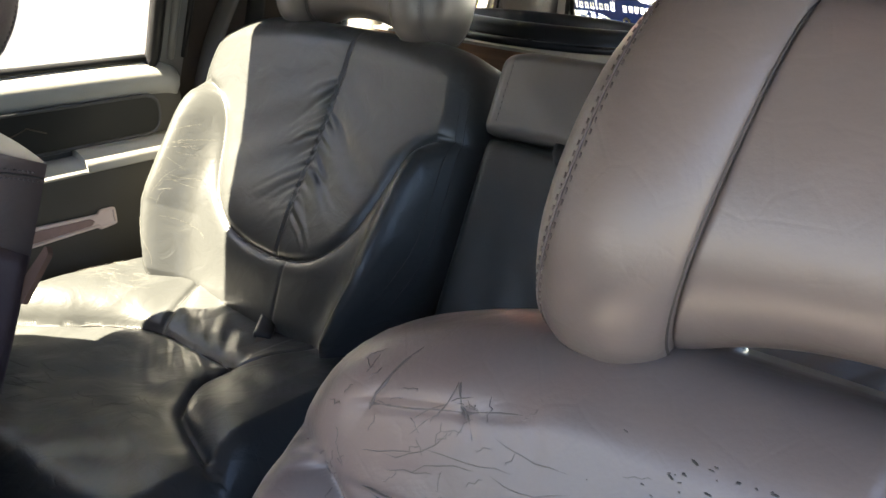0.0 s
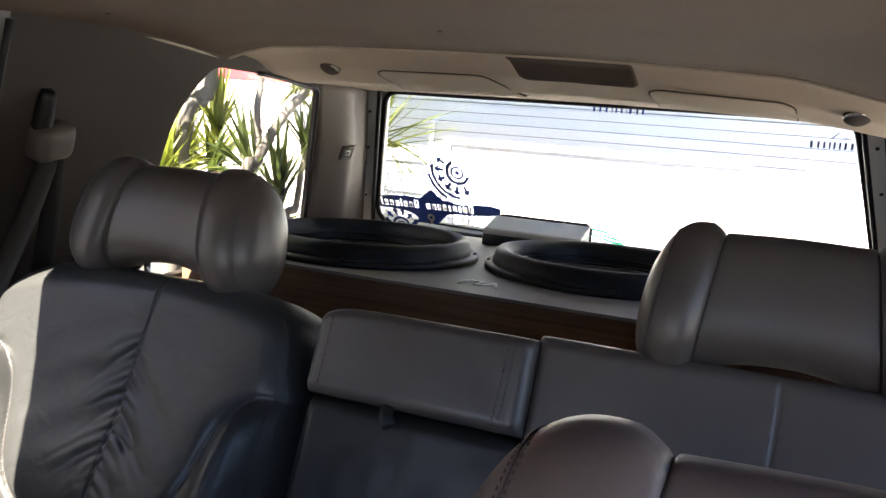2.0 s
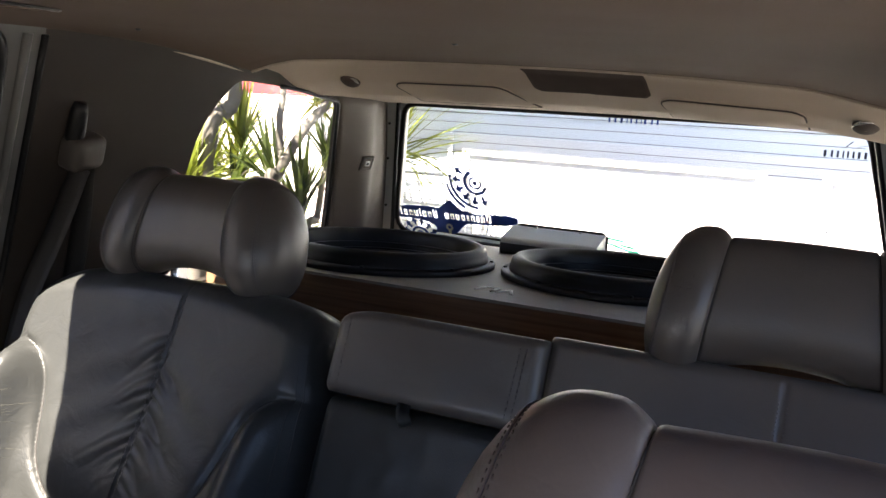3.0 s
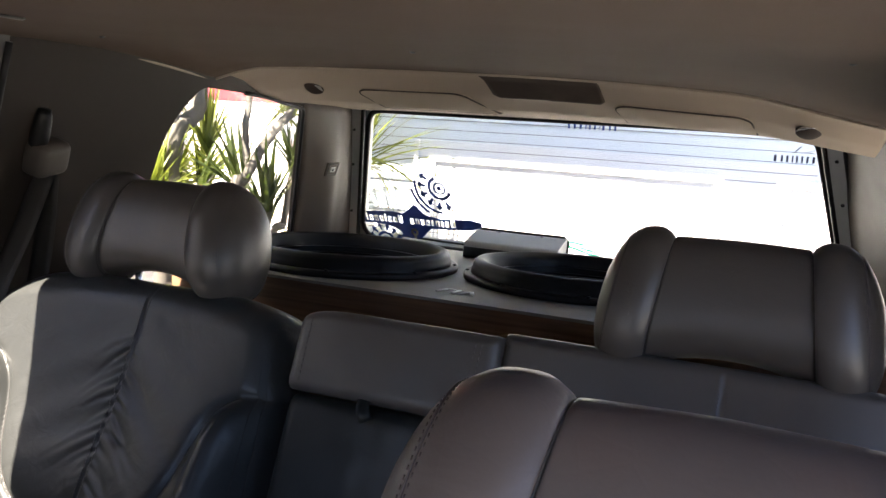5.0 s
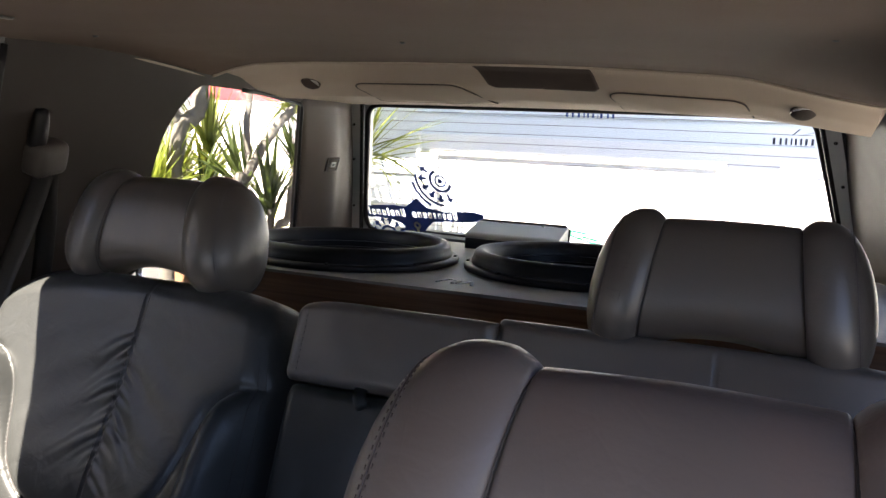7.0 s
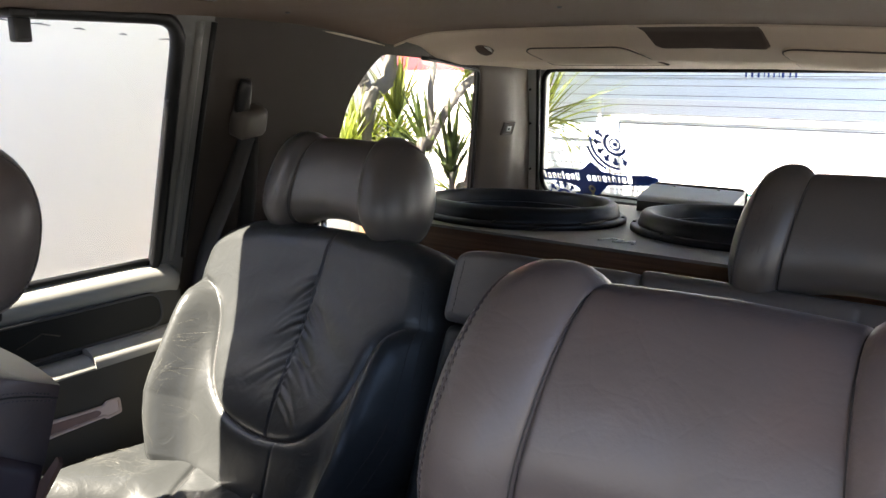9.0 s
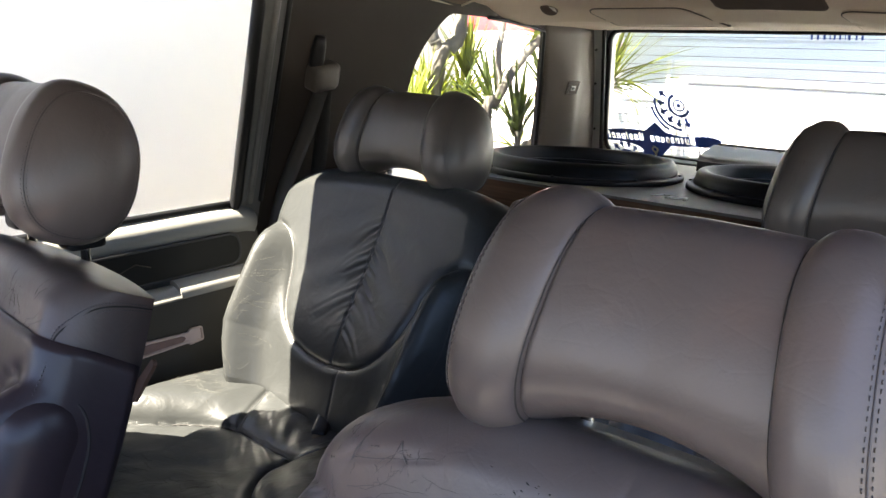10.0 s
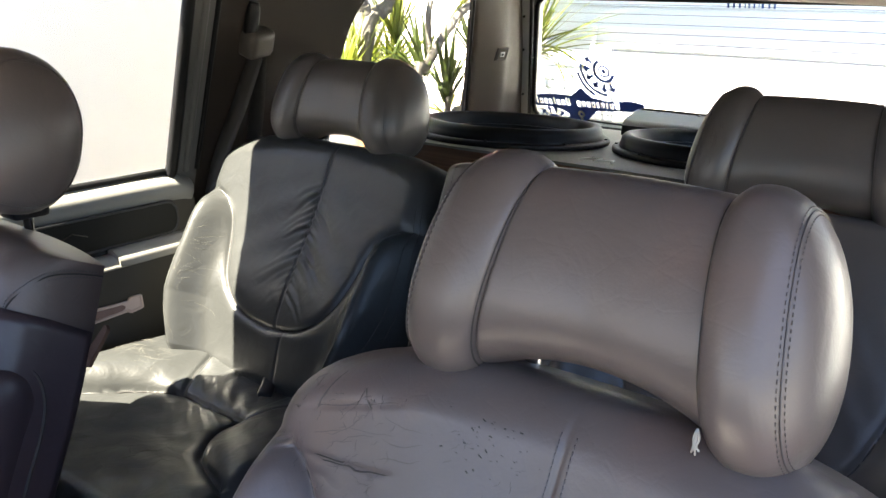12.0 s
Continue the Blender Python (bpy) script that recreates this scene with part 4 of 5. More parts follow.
wear(driver, True, [[(-0.190, 0.415), (-0.175, 0.421), (-0.160, 0.424)], [(-0.222, 0.416), (-0.216, 0.411), (-0.212, 0.405)], [(-0.175, 0.432), (-0.150, 0.436), (-0.120, 0.442)]]
     + twigs(rng, 60, -0.235, -0.12, 0.375, 0.465, 0.012), WORN, 0.00030, label="fine dark creases")
wear(driver, True, twigs(rng, 9, -0.225, -0.12, 0.39, 0.455, 0.055, 0.7, 0.2), WORN, 0.0004, -0.00022, "long soft creases")
specks = [(rng.gauss(-0.050, 0.018), rng.gauss(0.457, 0.012)) for _ in range(46)]
wear(driver, True, [[(x, v), (x + rng.uniform(0.0006, 0.0025), v + rng.uniform(-0.001, 0.001))] for x, v in specks if v < 0.48], WORN, 0.00045, label="dark specks", name="speck")
wear(driver, True, [[(x, v), (x + rng.uniform(0.0004, 0.004), v + rng.uniform(-0.002, 0.002))] for x, v in specks[::4] if v < 0.48], CRACK, 0.00055, label="dark pits in the leather", name="pit")
wear(driver, True, twigs(rng, 8, -0.09, -0.02, 0.42, 0.465, 0.012), WORN, 0.00025, label="faint brown scuffs")
# side gusset of the passenger seat: stitched seams and a proud lower bolster
back = FACES[passenger.name][0]
def rim(v):
    return 0.285 * (1 - 0.10 * max(0, v / 0.497 - 0.55) ** 1.5 / 0.3)


front_edge = [(rim(v) - 0.012, v, float(FACES[passenger.name][1](rim(v) - 0.012, v)) + 0.0008) for v in (0.25, 0.30, 0.35, 0.39, 0.42)]
gusset = np.array(smooth_path(front_edge + [(rim(0.445) - 0.004, 0.446, -0.022), (rim(0.46) + 0.0005, 0.461, -0.042), (rim(0.468) + 0.001, 0.468, -0.075), (rim(0.47) + 0.001, 0.470, -0.109)], 8))
for o in (-0.005, 0.005):
    line = gusset + np.array((0.0, o * 0.7, o * 0.7))
    line = np.array(smooth_path(line[::3], 6))
    verts, faces = [], []
    for i in range(0, len(line) - 1, 2):
        a, b = tube([line[i] + (line[i + 1] - line[i]) * k for k in (0.0, 0.5, 1.0)], 0.0009, 4)
        faces += [tuple(q + len(verts) for q in w) for w in b]
        verts += a
    tagged(raw("stitching", verts, faces, THREAD, back), kind="stuff")
raw("seam", *tube(gusset, 0.0011, 5), CRACK, back)
for x in (-0.090, 0.082):
    part("collar", box_bm((0.046, 0.050, 0.060), (x, 0.068, 0.862), 0.008), BLACK, passenger, "black plastic headrest collar")
verts, faces, n = [], [], 28
stations = list(np.linspace(0.05, 0.30, 9)) + [0.300 + 0.055 * math.sin(a) for a in np.linspace(0.15, math.pi / 2, 9)]
for q in stations:
    k = 1.0 if q <= 0.30 else max(0.03, math.sqrt(max(0.0, 1 - ((q - 0.30) / 0.0551) ** 2)))
    for a in np.linspace(0, 2 * math.pi, n, endpoint=False):
        verts.append((0.258 + 0.036 * k ** 0.6 * math.cos(a), q, -0.020 + 0.054 * k * math.sin(a)))
for i in range(len(stations) - 1):
    faces += [(i * n + a, (i + 1) * n + a, (i + 1) * n + (a + 1) % n, i * n + (a + 1) % n) for a in range(n)]
faces += [tuple(range(n)), tuple((len(stations) - 1) * n + a for a in range(n))[::-1]]
bolster = raw("side_bolster", verts, faces, PLUM_SHADE, back, label="padded side bolster with piping")
# Thin dark skin that paints the cast shadow below a straight edge.
verts, faces = [], []
for q in np.linspace(0.0, 1.0, 26):
    for k in range(28):
        v = 0.05 + (0.352 + 0.012 * min(k, 8) / 8 + 0.010 * max(0, k - 8) / 20) * q
        edge = rim(v)
        if k < 8:
            verts.append((edge + 0.002, v, -0.106 + 0.062 * k / 7))
        else:
            x = edge - 0.0006 - 0.165 * ((k - 8) / 19) ** 1.6
            verts.append((x + 0.0012, v, float(FACES[passenger.name][1](x, v)) + 0.002))
faces = [(i * 28 + k, i * 28 + k + 1, (i + 1) * 28 + k + 1, (i + 1) * 28 + k) for i in range(25) for k in range(27)]
cover = raw("side_shade", verts, faces, PLUM_SHADE, back, label="dark plum skin painting the shadow over the lower seat back")
cover.modifiers.new("thick", "SOLIDIFY").thickness = 0.0018
edge_path = [(0.289, 0.08, -0.066), (0.289, 0.22, -0.068), (0.288, 0.296, -0.067), (0.284, 0.337, -0.054), (0.278, 0.357, -0.032), (0.268, 0.364, -0.008)]
raw("piping", *tube(smooth_path(edge_path, 8), 0.0024, 6), CRACK, bolster)
wear(passenger, True, twigs(rng, 30, 0.08, 0.22, 0.37, 0.455, 0.035, 1.4), WORN, 0.0004, label="fine dark creases")
flap = prism(rounded([(0.268, 0.365), (0.296, 0.418), (0.303, 0.412), (0.286, 0.360)], 0.003, 3), 0.005, (0, 0, -1), (0, 0, -0.106), (1, 0, 0), (0, 1, 0))
sharp(part("pocket_flap", flap, BROWN, FACES[passenger.name][0], "torn brown corner of the seat-back cover"))

tuft = thing("loose_thread", pose(0.516, -0.679, 0.868), "pale loose thread hanging from the headrest seam", "thread")
for k, (dx, dz) in enumerate(((-0.004, -0.016), (0.001, -0.018), (0.005, -0.012), (-0.001, -0.013))):
    raw("strand", *tube(smooth_path([(0, 0, 0.008), (dx * 0.4, -0.001, 0.002), (dx * 0.2, -0.002, -0.003), (dx * 0.5, -0.001, dz * 0.55)], 5), 0.0008, 5), TRIM_LIGHT, tuft)

# middle section of the second row: upper pad over a dark fold-down panel
middle = thing("seat_middle", pose(0, 0, 0), "narrow middle seat back, grey leather over a dark panel", "seat back")


def plain_relief(amount, seed):
    def relief(x, v):
        return amount * np.exp(-(x / 0.12) ** 2) + 0.003 * wobble(x, v, 9, seed) + 0.0012 * wobble(x, v, 30, seed + 1)
    return relief


v, f, face = pad(0.285, 0.113, (0.014, 0.0), 0.10, 0.015, plain_relief(0.004, 2), nx=60, nv=30)
upper = raw("upper_pad", v, f, HEAD_SKIN, middle, Matrix.Translation((-0.002, 0, 0)) @ BACK_POSE @ Matrix.Translation((0, 0.388, 0.02)), label="grey leather upper pad")
tagged(raw("stitching", *face_lines([[(-0.121, 0.012), (-0.121, 0.1)], [(0.108, 0.012), (0.112, 0.1)], [(0.116, 0.012), (0.120, 0.1)]], face, 0.0008, 0.0004, 0.005, 0.003, 4), THREAD, upper), kind="stuff")
v, f, face = pad(0.285, 0.40, 0.004, 0.09, 0.018, plain_relief(0.003, 5), nx=50, nv=50)
raw("fold_down_panel", v, f, VINYL, middle, Matrix.Translation((-0.002, 0, 0)) @ BACK_POSE @ Matrix.Translation((0, -0.013, 0.006)), label="dark smooth fold-down panel")
raw("pull_strap", *tube(smooth_path([(-0.026, -0.075, 0.768), (-0.02, -0.096, 0.761), (-0.014, -0.102, 0.752), (-0.014, -0.098, 0.745)], 5), 0.009, 8, flat=(0.009, 0.0015)), VINYL, middle)
v, f, face = pad(0.285, 0.50, 0.02, 0.16, 0.04, plain_relief(0.008, 8), nx=50, nv=50)
raw("cushion", v, f, LEATHER, middle, Matrix.Translation((-0.002, 0, 0)) @ CUSHION_POSE)
part("seat_base", box_bm((0.27, 0.46, 0.22), (0, -0.38, 0.125), 0.02), VINYL, middle)

def circle(x, z, r, n=28):
    return [(x + r * math.cos(2 * math.pi * k / n), z + r * math.sin(2 * math.pi * k / n)) for k in range(n)]


# ---- speaker box and what stands on it ----
def top_z(y):
    """The box top, which sinks a little towards the tailgate."""
    return 0.762 - 0.0645 * (y - 0.75)


SINK = math.degrees(math.atan(-0.0645))
speaker_box = thing("speaker_box", pose(-0.05, 0.85, 0.0), "plywood speaker box with a grey top board", "speaker box")
local = Matrix.Translation((0.05, -0.85, 0))
box("front_panel", (-0.76, 0.415, 0.0), (0.68, 0.435, 0.778), WOOD, speaker_box, 0.002, "bare plywood front panel", local)
sharp(part("top_board", prism([(-0.765, 0.410), (0.685, 0.410), (0.685, 1.165), (-0.765, 1.165)], 0.006, (0, 0, 1), (0, 0, 0.762 + 0.0645 * 0.75 - 0.006), (1, 0, 0), (0, 1, -0.0645),
                              holes=[circle(-0.480, 0.692, 0.205, 48), circle(0.038, 0.800, 0.205, 48)]), CARPET, speaker_box, "grey scuffed top board", local))
box("body", (-0.755, 0.436, 0.0), (0.675, 1.135, 0.60), WOOD, speaker_box, 0.002, "", local)
box("back_panel", (-0.76, 1.140, 0.0), (0.68, 1.158, 0.726), WOOD, speaker_box, 0.002, "", local)


def subwoofer(x, y):
    sub = thing("subwoofer", pose(x, y, top_z(y), SINK, 0, 0), "large black round subwoofer set in the box top", "subwoofer", "subwoofers")
    raw("flange", *lathe([(0.190, 0.0), (0.250, 0.0), (0.2545, 0.002), (0.2550, 0.010), (0.2525, 0.0135), (0.247, 0.0145), (0.190, 0.0145)], 120), BLACK, sub)
    raw("gasket", *lathe([(0.2385, 0.013), (0.2380, 0.0225), (0.2355, 0.0260), (0.2345, 0.0335), (0.2315, 0.0405), (0.2260, 0.0450), (0.2180, 0.0465),
                          (0.211, 0.0445), (0.2050, 0.0385), (0.2010, 0.029), (0.1985, 0.015), (0.1965, -0.012)], 120), RUBBER, sub)
    raw("surround", *lathe([(0.199, -0.012), (0.192, -0.006), (0.180, -0.003), (0.168, -0.007), (0.161, -0.020)], 96), CONE, sub)
    raw("cone", *lathe([(0.166, -0.016), (0.12, -0.045), (0.07, -0.068), (0.065, -0.064), (0.035, -0.052), (0.0005, -0.048)], 96), CONE, sub)
    for k in range(8):
        a = 2 * math.pi * (k + 0.4) / 8
        raw("bolt", *lathe([(0.0042, 0.013), (0.0042, 0.0165), (0.003, 0.0175), (0.0004, 0.0175)], 10), BLACK, sub, Matrix.Translation((0.2465 * math.cos(a), 0.2465 * math.sin(a), 0)))
    return sub


subwoofer(-0.480, 0.692)
subwoofer(0.038, 0.800)

amp = thing("amplifier", pose(-0.205, 1.100, top_z(1.100) + 0.0012, SINK, 0, 0), "small grey metal box with rounded edges", "amplifier")
part("front_panel", box_bm((0.250, 0.006, 0.028), (0, -0.057, 0.0145), 0.002), BLACK, amp)
prof = [(-0.055, 0.0), (-0.055, 0.030), (-0.044, 0.042), (0.034, 0.066), (0.047, 0.068), (0.052, 0.062), (0.052, 0.0)]
bm = prism(rounded(prof, [0.002, 0.010, 0.006, 0.004, 0.004, 0.004, 0.002], 4), 0.254, (1, 0, 0), (-0.127, 0, 0), (0, 1, 0), (0, 0, 1))
sharp(part("case", bm, AMP, amp))
raw("lip", *tube([(-0.1275, 0.050, 0.0), (-0.1275, 0.050, 0.060), (-0.116, 0.052, 0.0695), (0.116, 0.052, 0.0695), (0.1275, 0.050, 0.060), (0.1275, 0.050, 0.0)], 0.0042, 6), BLACK, amp)
for x in (-0.06, 0.06):
    raw("screw", *lathe([(0.004, 0.064), (0.004, 0.0685), (0.0004, 0.069)], 10), CHROME, amp, Matrix.Translation((x, 0.034, 0)))

# pale painted mark on the box top: plain strokes
mark = thing("paint_mark", pose(-0.130, 0.502, top_z(0.502) + 0.0006, SINK, 0, 0), "small white painted mark on the box top", "mark")
for k, (a, b) in enumerate((((-0.036, -0.022), (-0.030, 0.020)), ((-0.030, 0.020), (-0.010, 0.016)), ((-0.004, -0.022), (-0.004, 0.020)), ((0.006, -0.022), (0.022, 0.020)), ((0.022, 0.020), (0.038, -0.024)))):
    raw("stroke", *tube([(a[0], a[1], 0.0014), (b[0], b[1], 0.0014)], 0.004, 6, flat=(0.0045, 0.001)), PAINT, mark)

# ---- headliner fittings ----
def on_roof(x, y, off=0.0):
    return (x, y, roof_z(x, y) - off)


def roof_pad(x0, x1, y0, y1, name, mat, proud, label, slant=0.03):
    pts = rounded([(x0, y0), (x1, y0), (x1 + slant, y1), (x0 - slant * 0.3, y1)], 0.03, 6)
    edge = np.array(pts)
    c = edge.mean(0)
    verts, faces = [], []
    loops = [(1.0, -0.003), (1.0, proud * 0.5)] + [(k, proud * (1.2 - 0.2 * k)) for k in np.linspace(0.985, 0.04, 16)]
    for k, h in loops:
        verts += [on_roof(*(c + (p - c) * k), h) for p in edge]
    n = len(edge)
    for i in range(len(loops) - 1):
        for k in range(n):
            l = (k + 1) % n
            faces.append((i * n + k, (i + 1) * n + k, (i + 1) * n + l, i * n + l))
    faces.append(tuple((len(loops) - 1) * n + k for k in range(n)))
    faces[-1] = faces[-1][::-1]
    ob = raw(name, verts, faces, mat)
    if proud > 0.002:
        raw("groove", *tube([on_roof(*p, 0.004) for p in edge], 0.0018, 6, closed=True), DARK_FELT, ob)
    return tagged(ob, label, "roof pad", "roof pads")


roof_pad(-0.42, -0.175, 0.59, 0.775, "roof_pad", FABRIC, 0.005, "beige padded panel in the rear headliner")
roof_pad(0.125, 0.37, 0.595, 0.80, "roof_pad", FABRIC, 0.006, "beige padded panel in the rear headliner", 0.008)
# Thin dark sheet that paints the shade of the recess between the pads.
verts = []
for b in np.linspace(0, 1, 30):
    for a in np.linspace(0, 1, 30):
        inset = 0.012 * max(0.0, abs(2 * b - 1) - 0.8) / 0.2
        verts.append(on_roof(-0.112 + inset + a * (0.222 - 2 * inset), 0.455 + 0.150 * b, 0.0016 + 0.001 * math.sin(math.pi * a) * math.sin(math.pi * b)))
faces = [(i * 30 + k, i * 30 + k + 1, (i + 1) * 30 + k + 1, (i + 1) * 30 + k) for i in range(29) for k in range(29)]
shade_sheet = raw("recess_shade", verts, [f[::-1] for f in faces], PATCH)
mod = shade_sheet.modifiers.new("thick", "SOLIDIFY")
mod.thickness, mod.offset = 0.0015, -1
tagged(shade_sheet, "dark brown sheet painting the shaded recess in the rear headliner", "patch")


def coat_hook(x, y, a0, a1, cup, rim):
    z = roof_z(x, y)
    hook = thing("coat_hook", pose(x, y, z) @ pose(0, 0, 0, -32, 0, 0), "small coat hook with a chrome rim", "hook", "coat hooks")
    raw("cup", *lathe([(0.022, 0.003), (0.0215, -0.003), (0.017, -0.007), (0.009, -0.009), (0.0005, -0.0095)], 28), cup, hook)
    arc = [(0.021 * math.cos(a), 0.021 * math.sin(a), -0.006) for a in np.linspace(a0, a1, 16)]
    raw("hook_rim", *tube(arc, np.r_[0.0006, np.linspace(0.0012, 0.0032, 7), np.linspace(0.0032, 0.0012, 7), 0.0006], 8), rim, hook)
    return hook


coat_hook(-0.525, 0.595, -1.0, 0.2, PATCH, TRIM_LIGHT)
coat_hook(0.465, 0.595, -3.0, -1.1, DARK_FELT, CHROME)
for x, y in ((-0.075, 0.126), (0.49, 0.0), (-0.50, -0.03)):
    pin = raw("roof_pin", *lathe([(0.0045, 0.001), (0.004, -0.002), (0.0005, -0.003)], 10), TRIM_DARK, None, Matrix.Translation(on_roof(x, y)))
    tagged(pin, "small dark plastic pin in the headliner", "pin", "roof pins")

# slim recessed slot in the headliner above the door
slot_line = [(-0.276, -0.455), (-0.285, -0.41), (-0.300, -0.36), (-0.318, -0.325)]
vent = thing("roof_slot", pose(-0.295, -0.39, roof_z(-0.295, -0.39)), "slim dark slot with a cloth rim in the headliner", "slot")
vi = Matrix.Translation((0.295, 0.39, -roof_z(-0.295, -0.39)))
raw("slit", *tube(smooth_path([on_roof(x, y, 0.001) for x, y in slot_line], 6), 0.004, 8, flat=(0.0055, 0.002)), BLACK, vent, vi)
raw("rim", *tube(smooth_path([on_roof(x - 0.010, y + 0.004, 0.001) for x, y in slot_line], 6), 0.003, 8), CLOTH, vent, vi)

clip = thing("roof_clip", pose(-0.60, -0.43, 1.19), "small black plastic clip under the headliner edge", "clip")
part("body", box_bm((0.020, 0.024, 0.034), (0, 0, -0.014), 0.004), BLACK, clip)
part("base", box_bm((0.030, 0.036, 0.012), (0, 0, 0.008), 0.003), BLACK, clip)

# pillar switch
facing = Vector((0.91, -0.2, -0.36)).normalized()
switch = thing("pillar_socket", Matrix.Translation((-0.699, 0.977, 0.952)) @ facing.to_track_quat("-Y", "Z").to_matrix().to_4x4(), "small square socket in the pillar trim", "socket")
part("plate", box_bm((0.046, 0.005, 0.040), (0, -0.001, 0), 0.002), TRIM, switch)
raw("plate_edge", *tube([(0.018 * sx, -0.004, 0.0155 * sz) for sx, sz in ((-1, -1), (-1, 1), (1, 1), (1, -1))], 0.0012, 6, closed=True), TRIM_DARK, switch)
part("face", box_bm((0.017, 0.004, 0.014), (0, -0.0035, 0), 0.001), METAL, switch)
part("button", box_bm((0.008, 0.004, 0.007), (0, -0.0045, 0), 0.001), TRIM_DARK, switch)

# seat belt on the side trim
belt = thing("seat_belt", pose(-0.742, 0.06, 1.020), "grey seat belt hanging from its pillar guide", "seat belt")
inv = Matrix.Translation((0.75, -0.08, -1.0))
raw("slot", *tube([(side_x(z) + 0.006, 0.045 + 0.05 * (1.08 - z), z) for z in np.linspace(1.02, 1.082, 8)], [0.016, 0.016, 0.016, 0.0155, 0.015, 0.0145, 0.013, 0.010], 12), BLACK, belt, inv)
part("guide", box_bm((0.050, 0.072, 0.060), (0, 0, 0), 0.018, 4), GUIDE, belt, "taupe plastic belt guide", pose(0.035, -0.012, 0.002, 8, 20, 8))
path = smooth_path([(-0.715, 0.065, 0.975), (-0.74, 0.04, 0.88), (-0.77, 0.0, 0.76), (-0.785, -0.03, 0.64)], 8)
raw("webbing", *tube(path, 0.02, 8, flat=(0.024, 0.0016)), WEB, belt, inv)
path = smooth_path([(-0.72, 0.08, 0.975), (-0.745, 0.085, 0.85), (-0.785, 0.085, 0.70)], 8)
raw("webbing", *tube(path, 0.02, 8, flat=(0.024, 0.0016)), WEB, belt, inv)

buckle = thing("belt_buckle", pose(-0.41, -0.225, 0.432, 12, 8, 35), "black belt buckle on the seat", "buckle")
part("body", box_bm((0.028, 0.055, 0.016), (0, 0, 0), 0.006), BLACK, buckle)
part("tongue", box_bm((0.016, 0.014, 0.003), (0, -0.032, 0), 0.001), TRIM, buckle)

# ---- rear window wires and stickers ----
heater = thing("window_heater", pose(0, 1.2, 0.9), "thin heater wires across the rear window", "heater wires")
inv = Matrix.Translation((0, -1.2, -0.9))
for k in range(14):
    z = 1.0975 - 0.0263 * k
    x0, x1 = -0.640 - 0.345 * (1.115 - z) + 0.012, 0.49 + 0.27 * (1.115 - z) - 0.012
    raw("wire", *tube([win(x0, z, -0.003), win((x0 + x1) / 2, z + 0.002, -0.003), win(x1, z, -0.003)], 0.0009, 4), WIRE, heater, inv)


def sticker(name, label):
    return thing(name, pose(0, 1.2, 0.9), label, "sticker", "window stickers")


def decal(name, outline, mat, parent, off, holes=()):
    ob = part(name, win_plate(outline, 0.0004, off, holes), mat, parent, m=inv, smooth=False)
    return ob


st = sticker("window_sticker", "blue and white sticker with gears and a banner")
band = rounded([(-0.757, 0.767), (-0.752, 0.803), (-0.702, 0.810), (-0.652, 0.813), (-0.612, 0.810), (-0.570, 0.842), (-0.541, 0.811), (-0.489, 0.803), (-0.435, 0.807), (-0.396, 0.809), (-0.362, 0.804),
                (-0.366, 0.786), (-0.402, 0.776), (-0.475, 0.771), (-0.530, 0.768), (-0.548, 0.752), (-0.565, 0.735), (-0.578, 0.729), (-0.614, 0.733), (-0.640, 0.728), (-0.630, 0.745), (-0.645, 0.757), (-0.671, 0.764), (-0.713, 0.768)], 0.006, 3)
cuts, x = [], -0.746
for w in (0.006, 0.012, 0.012, 0.012, 0.005, 0.012, 0.012, 0.013, -0.02, 0.012, 0.012, 0.011, 0.012, 0.008, 0.012, 0.008, 0.012, 0.014):
    if w < 0:
        x -= w
        continue
    base = 0.7755 + 0.005 * (x + 0.746) / 0.36
    tall = 0.0255 if w > 0.0125 or w < 0.007 else 0.0185
    cuts.append((x, base, w, tall))
    x += w + 0.0058
holes = [rounded([(x, base), (x, base + tall), (x + w, base + tall), (x + w, base)], 0.0022, 3) for x, base, w, tall in cuts]
decal("banner", band, BLUE, st, -0.006, holes)
for k, (x, base, w, tall) in enumerate(q for q in cuts if q[2] > 0.009):
    lo, hi = (0.26, 0.72) if k % 3 == 0 else ((-0.05, 0.70) if k % 3 == 1 else (0.30, 1.05))
    decal("counter", rounded([(x + w * 0.34, base + tall * lo), (x + w * 0.34, base + tall * hi), (x + w * 0.68, base + tall * hi), (x + w * 0.68, base + tall * lo)], 0.001, 2), BLUE, st, -0.006)


def arc_band(x, z, r0, r1, a0, a1, n=24):
    """The outline of a piece of a ring, from angle a0 to a1 in degrees."""
    a = [math.radians(a0 + (a1 - a0) * k / n) for k in range(n + 1)]
    return [(x + r1 * math.cos(q), z + r1 * math.sin(q)) for q in a] + [(x + r0 * math.cos(q), z + r0 * math.sin(q)) for q in a[::-1]]


def spike(x, z, r0, r1, angle, wide):
    """An arrow-shaped tooth of a gear that points outward."""
    q = math.radians(angle)
    u, w = np.array((math.cos(q), math.sin(q))), np.array((-math.sin(q), math.cos(q)))
    m = (r0 + r1) / 2
    return [tuple(np.array((x, z)) + u * r + w * k) for r, k in ((r0, -0.25 * wide), (m, -0.35 * wide), (m, -wide), (r1, 0), (m, wide), (m, 0.35 * wide), (r0, 0.25 * wide))]


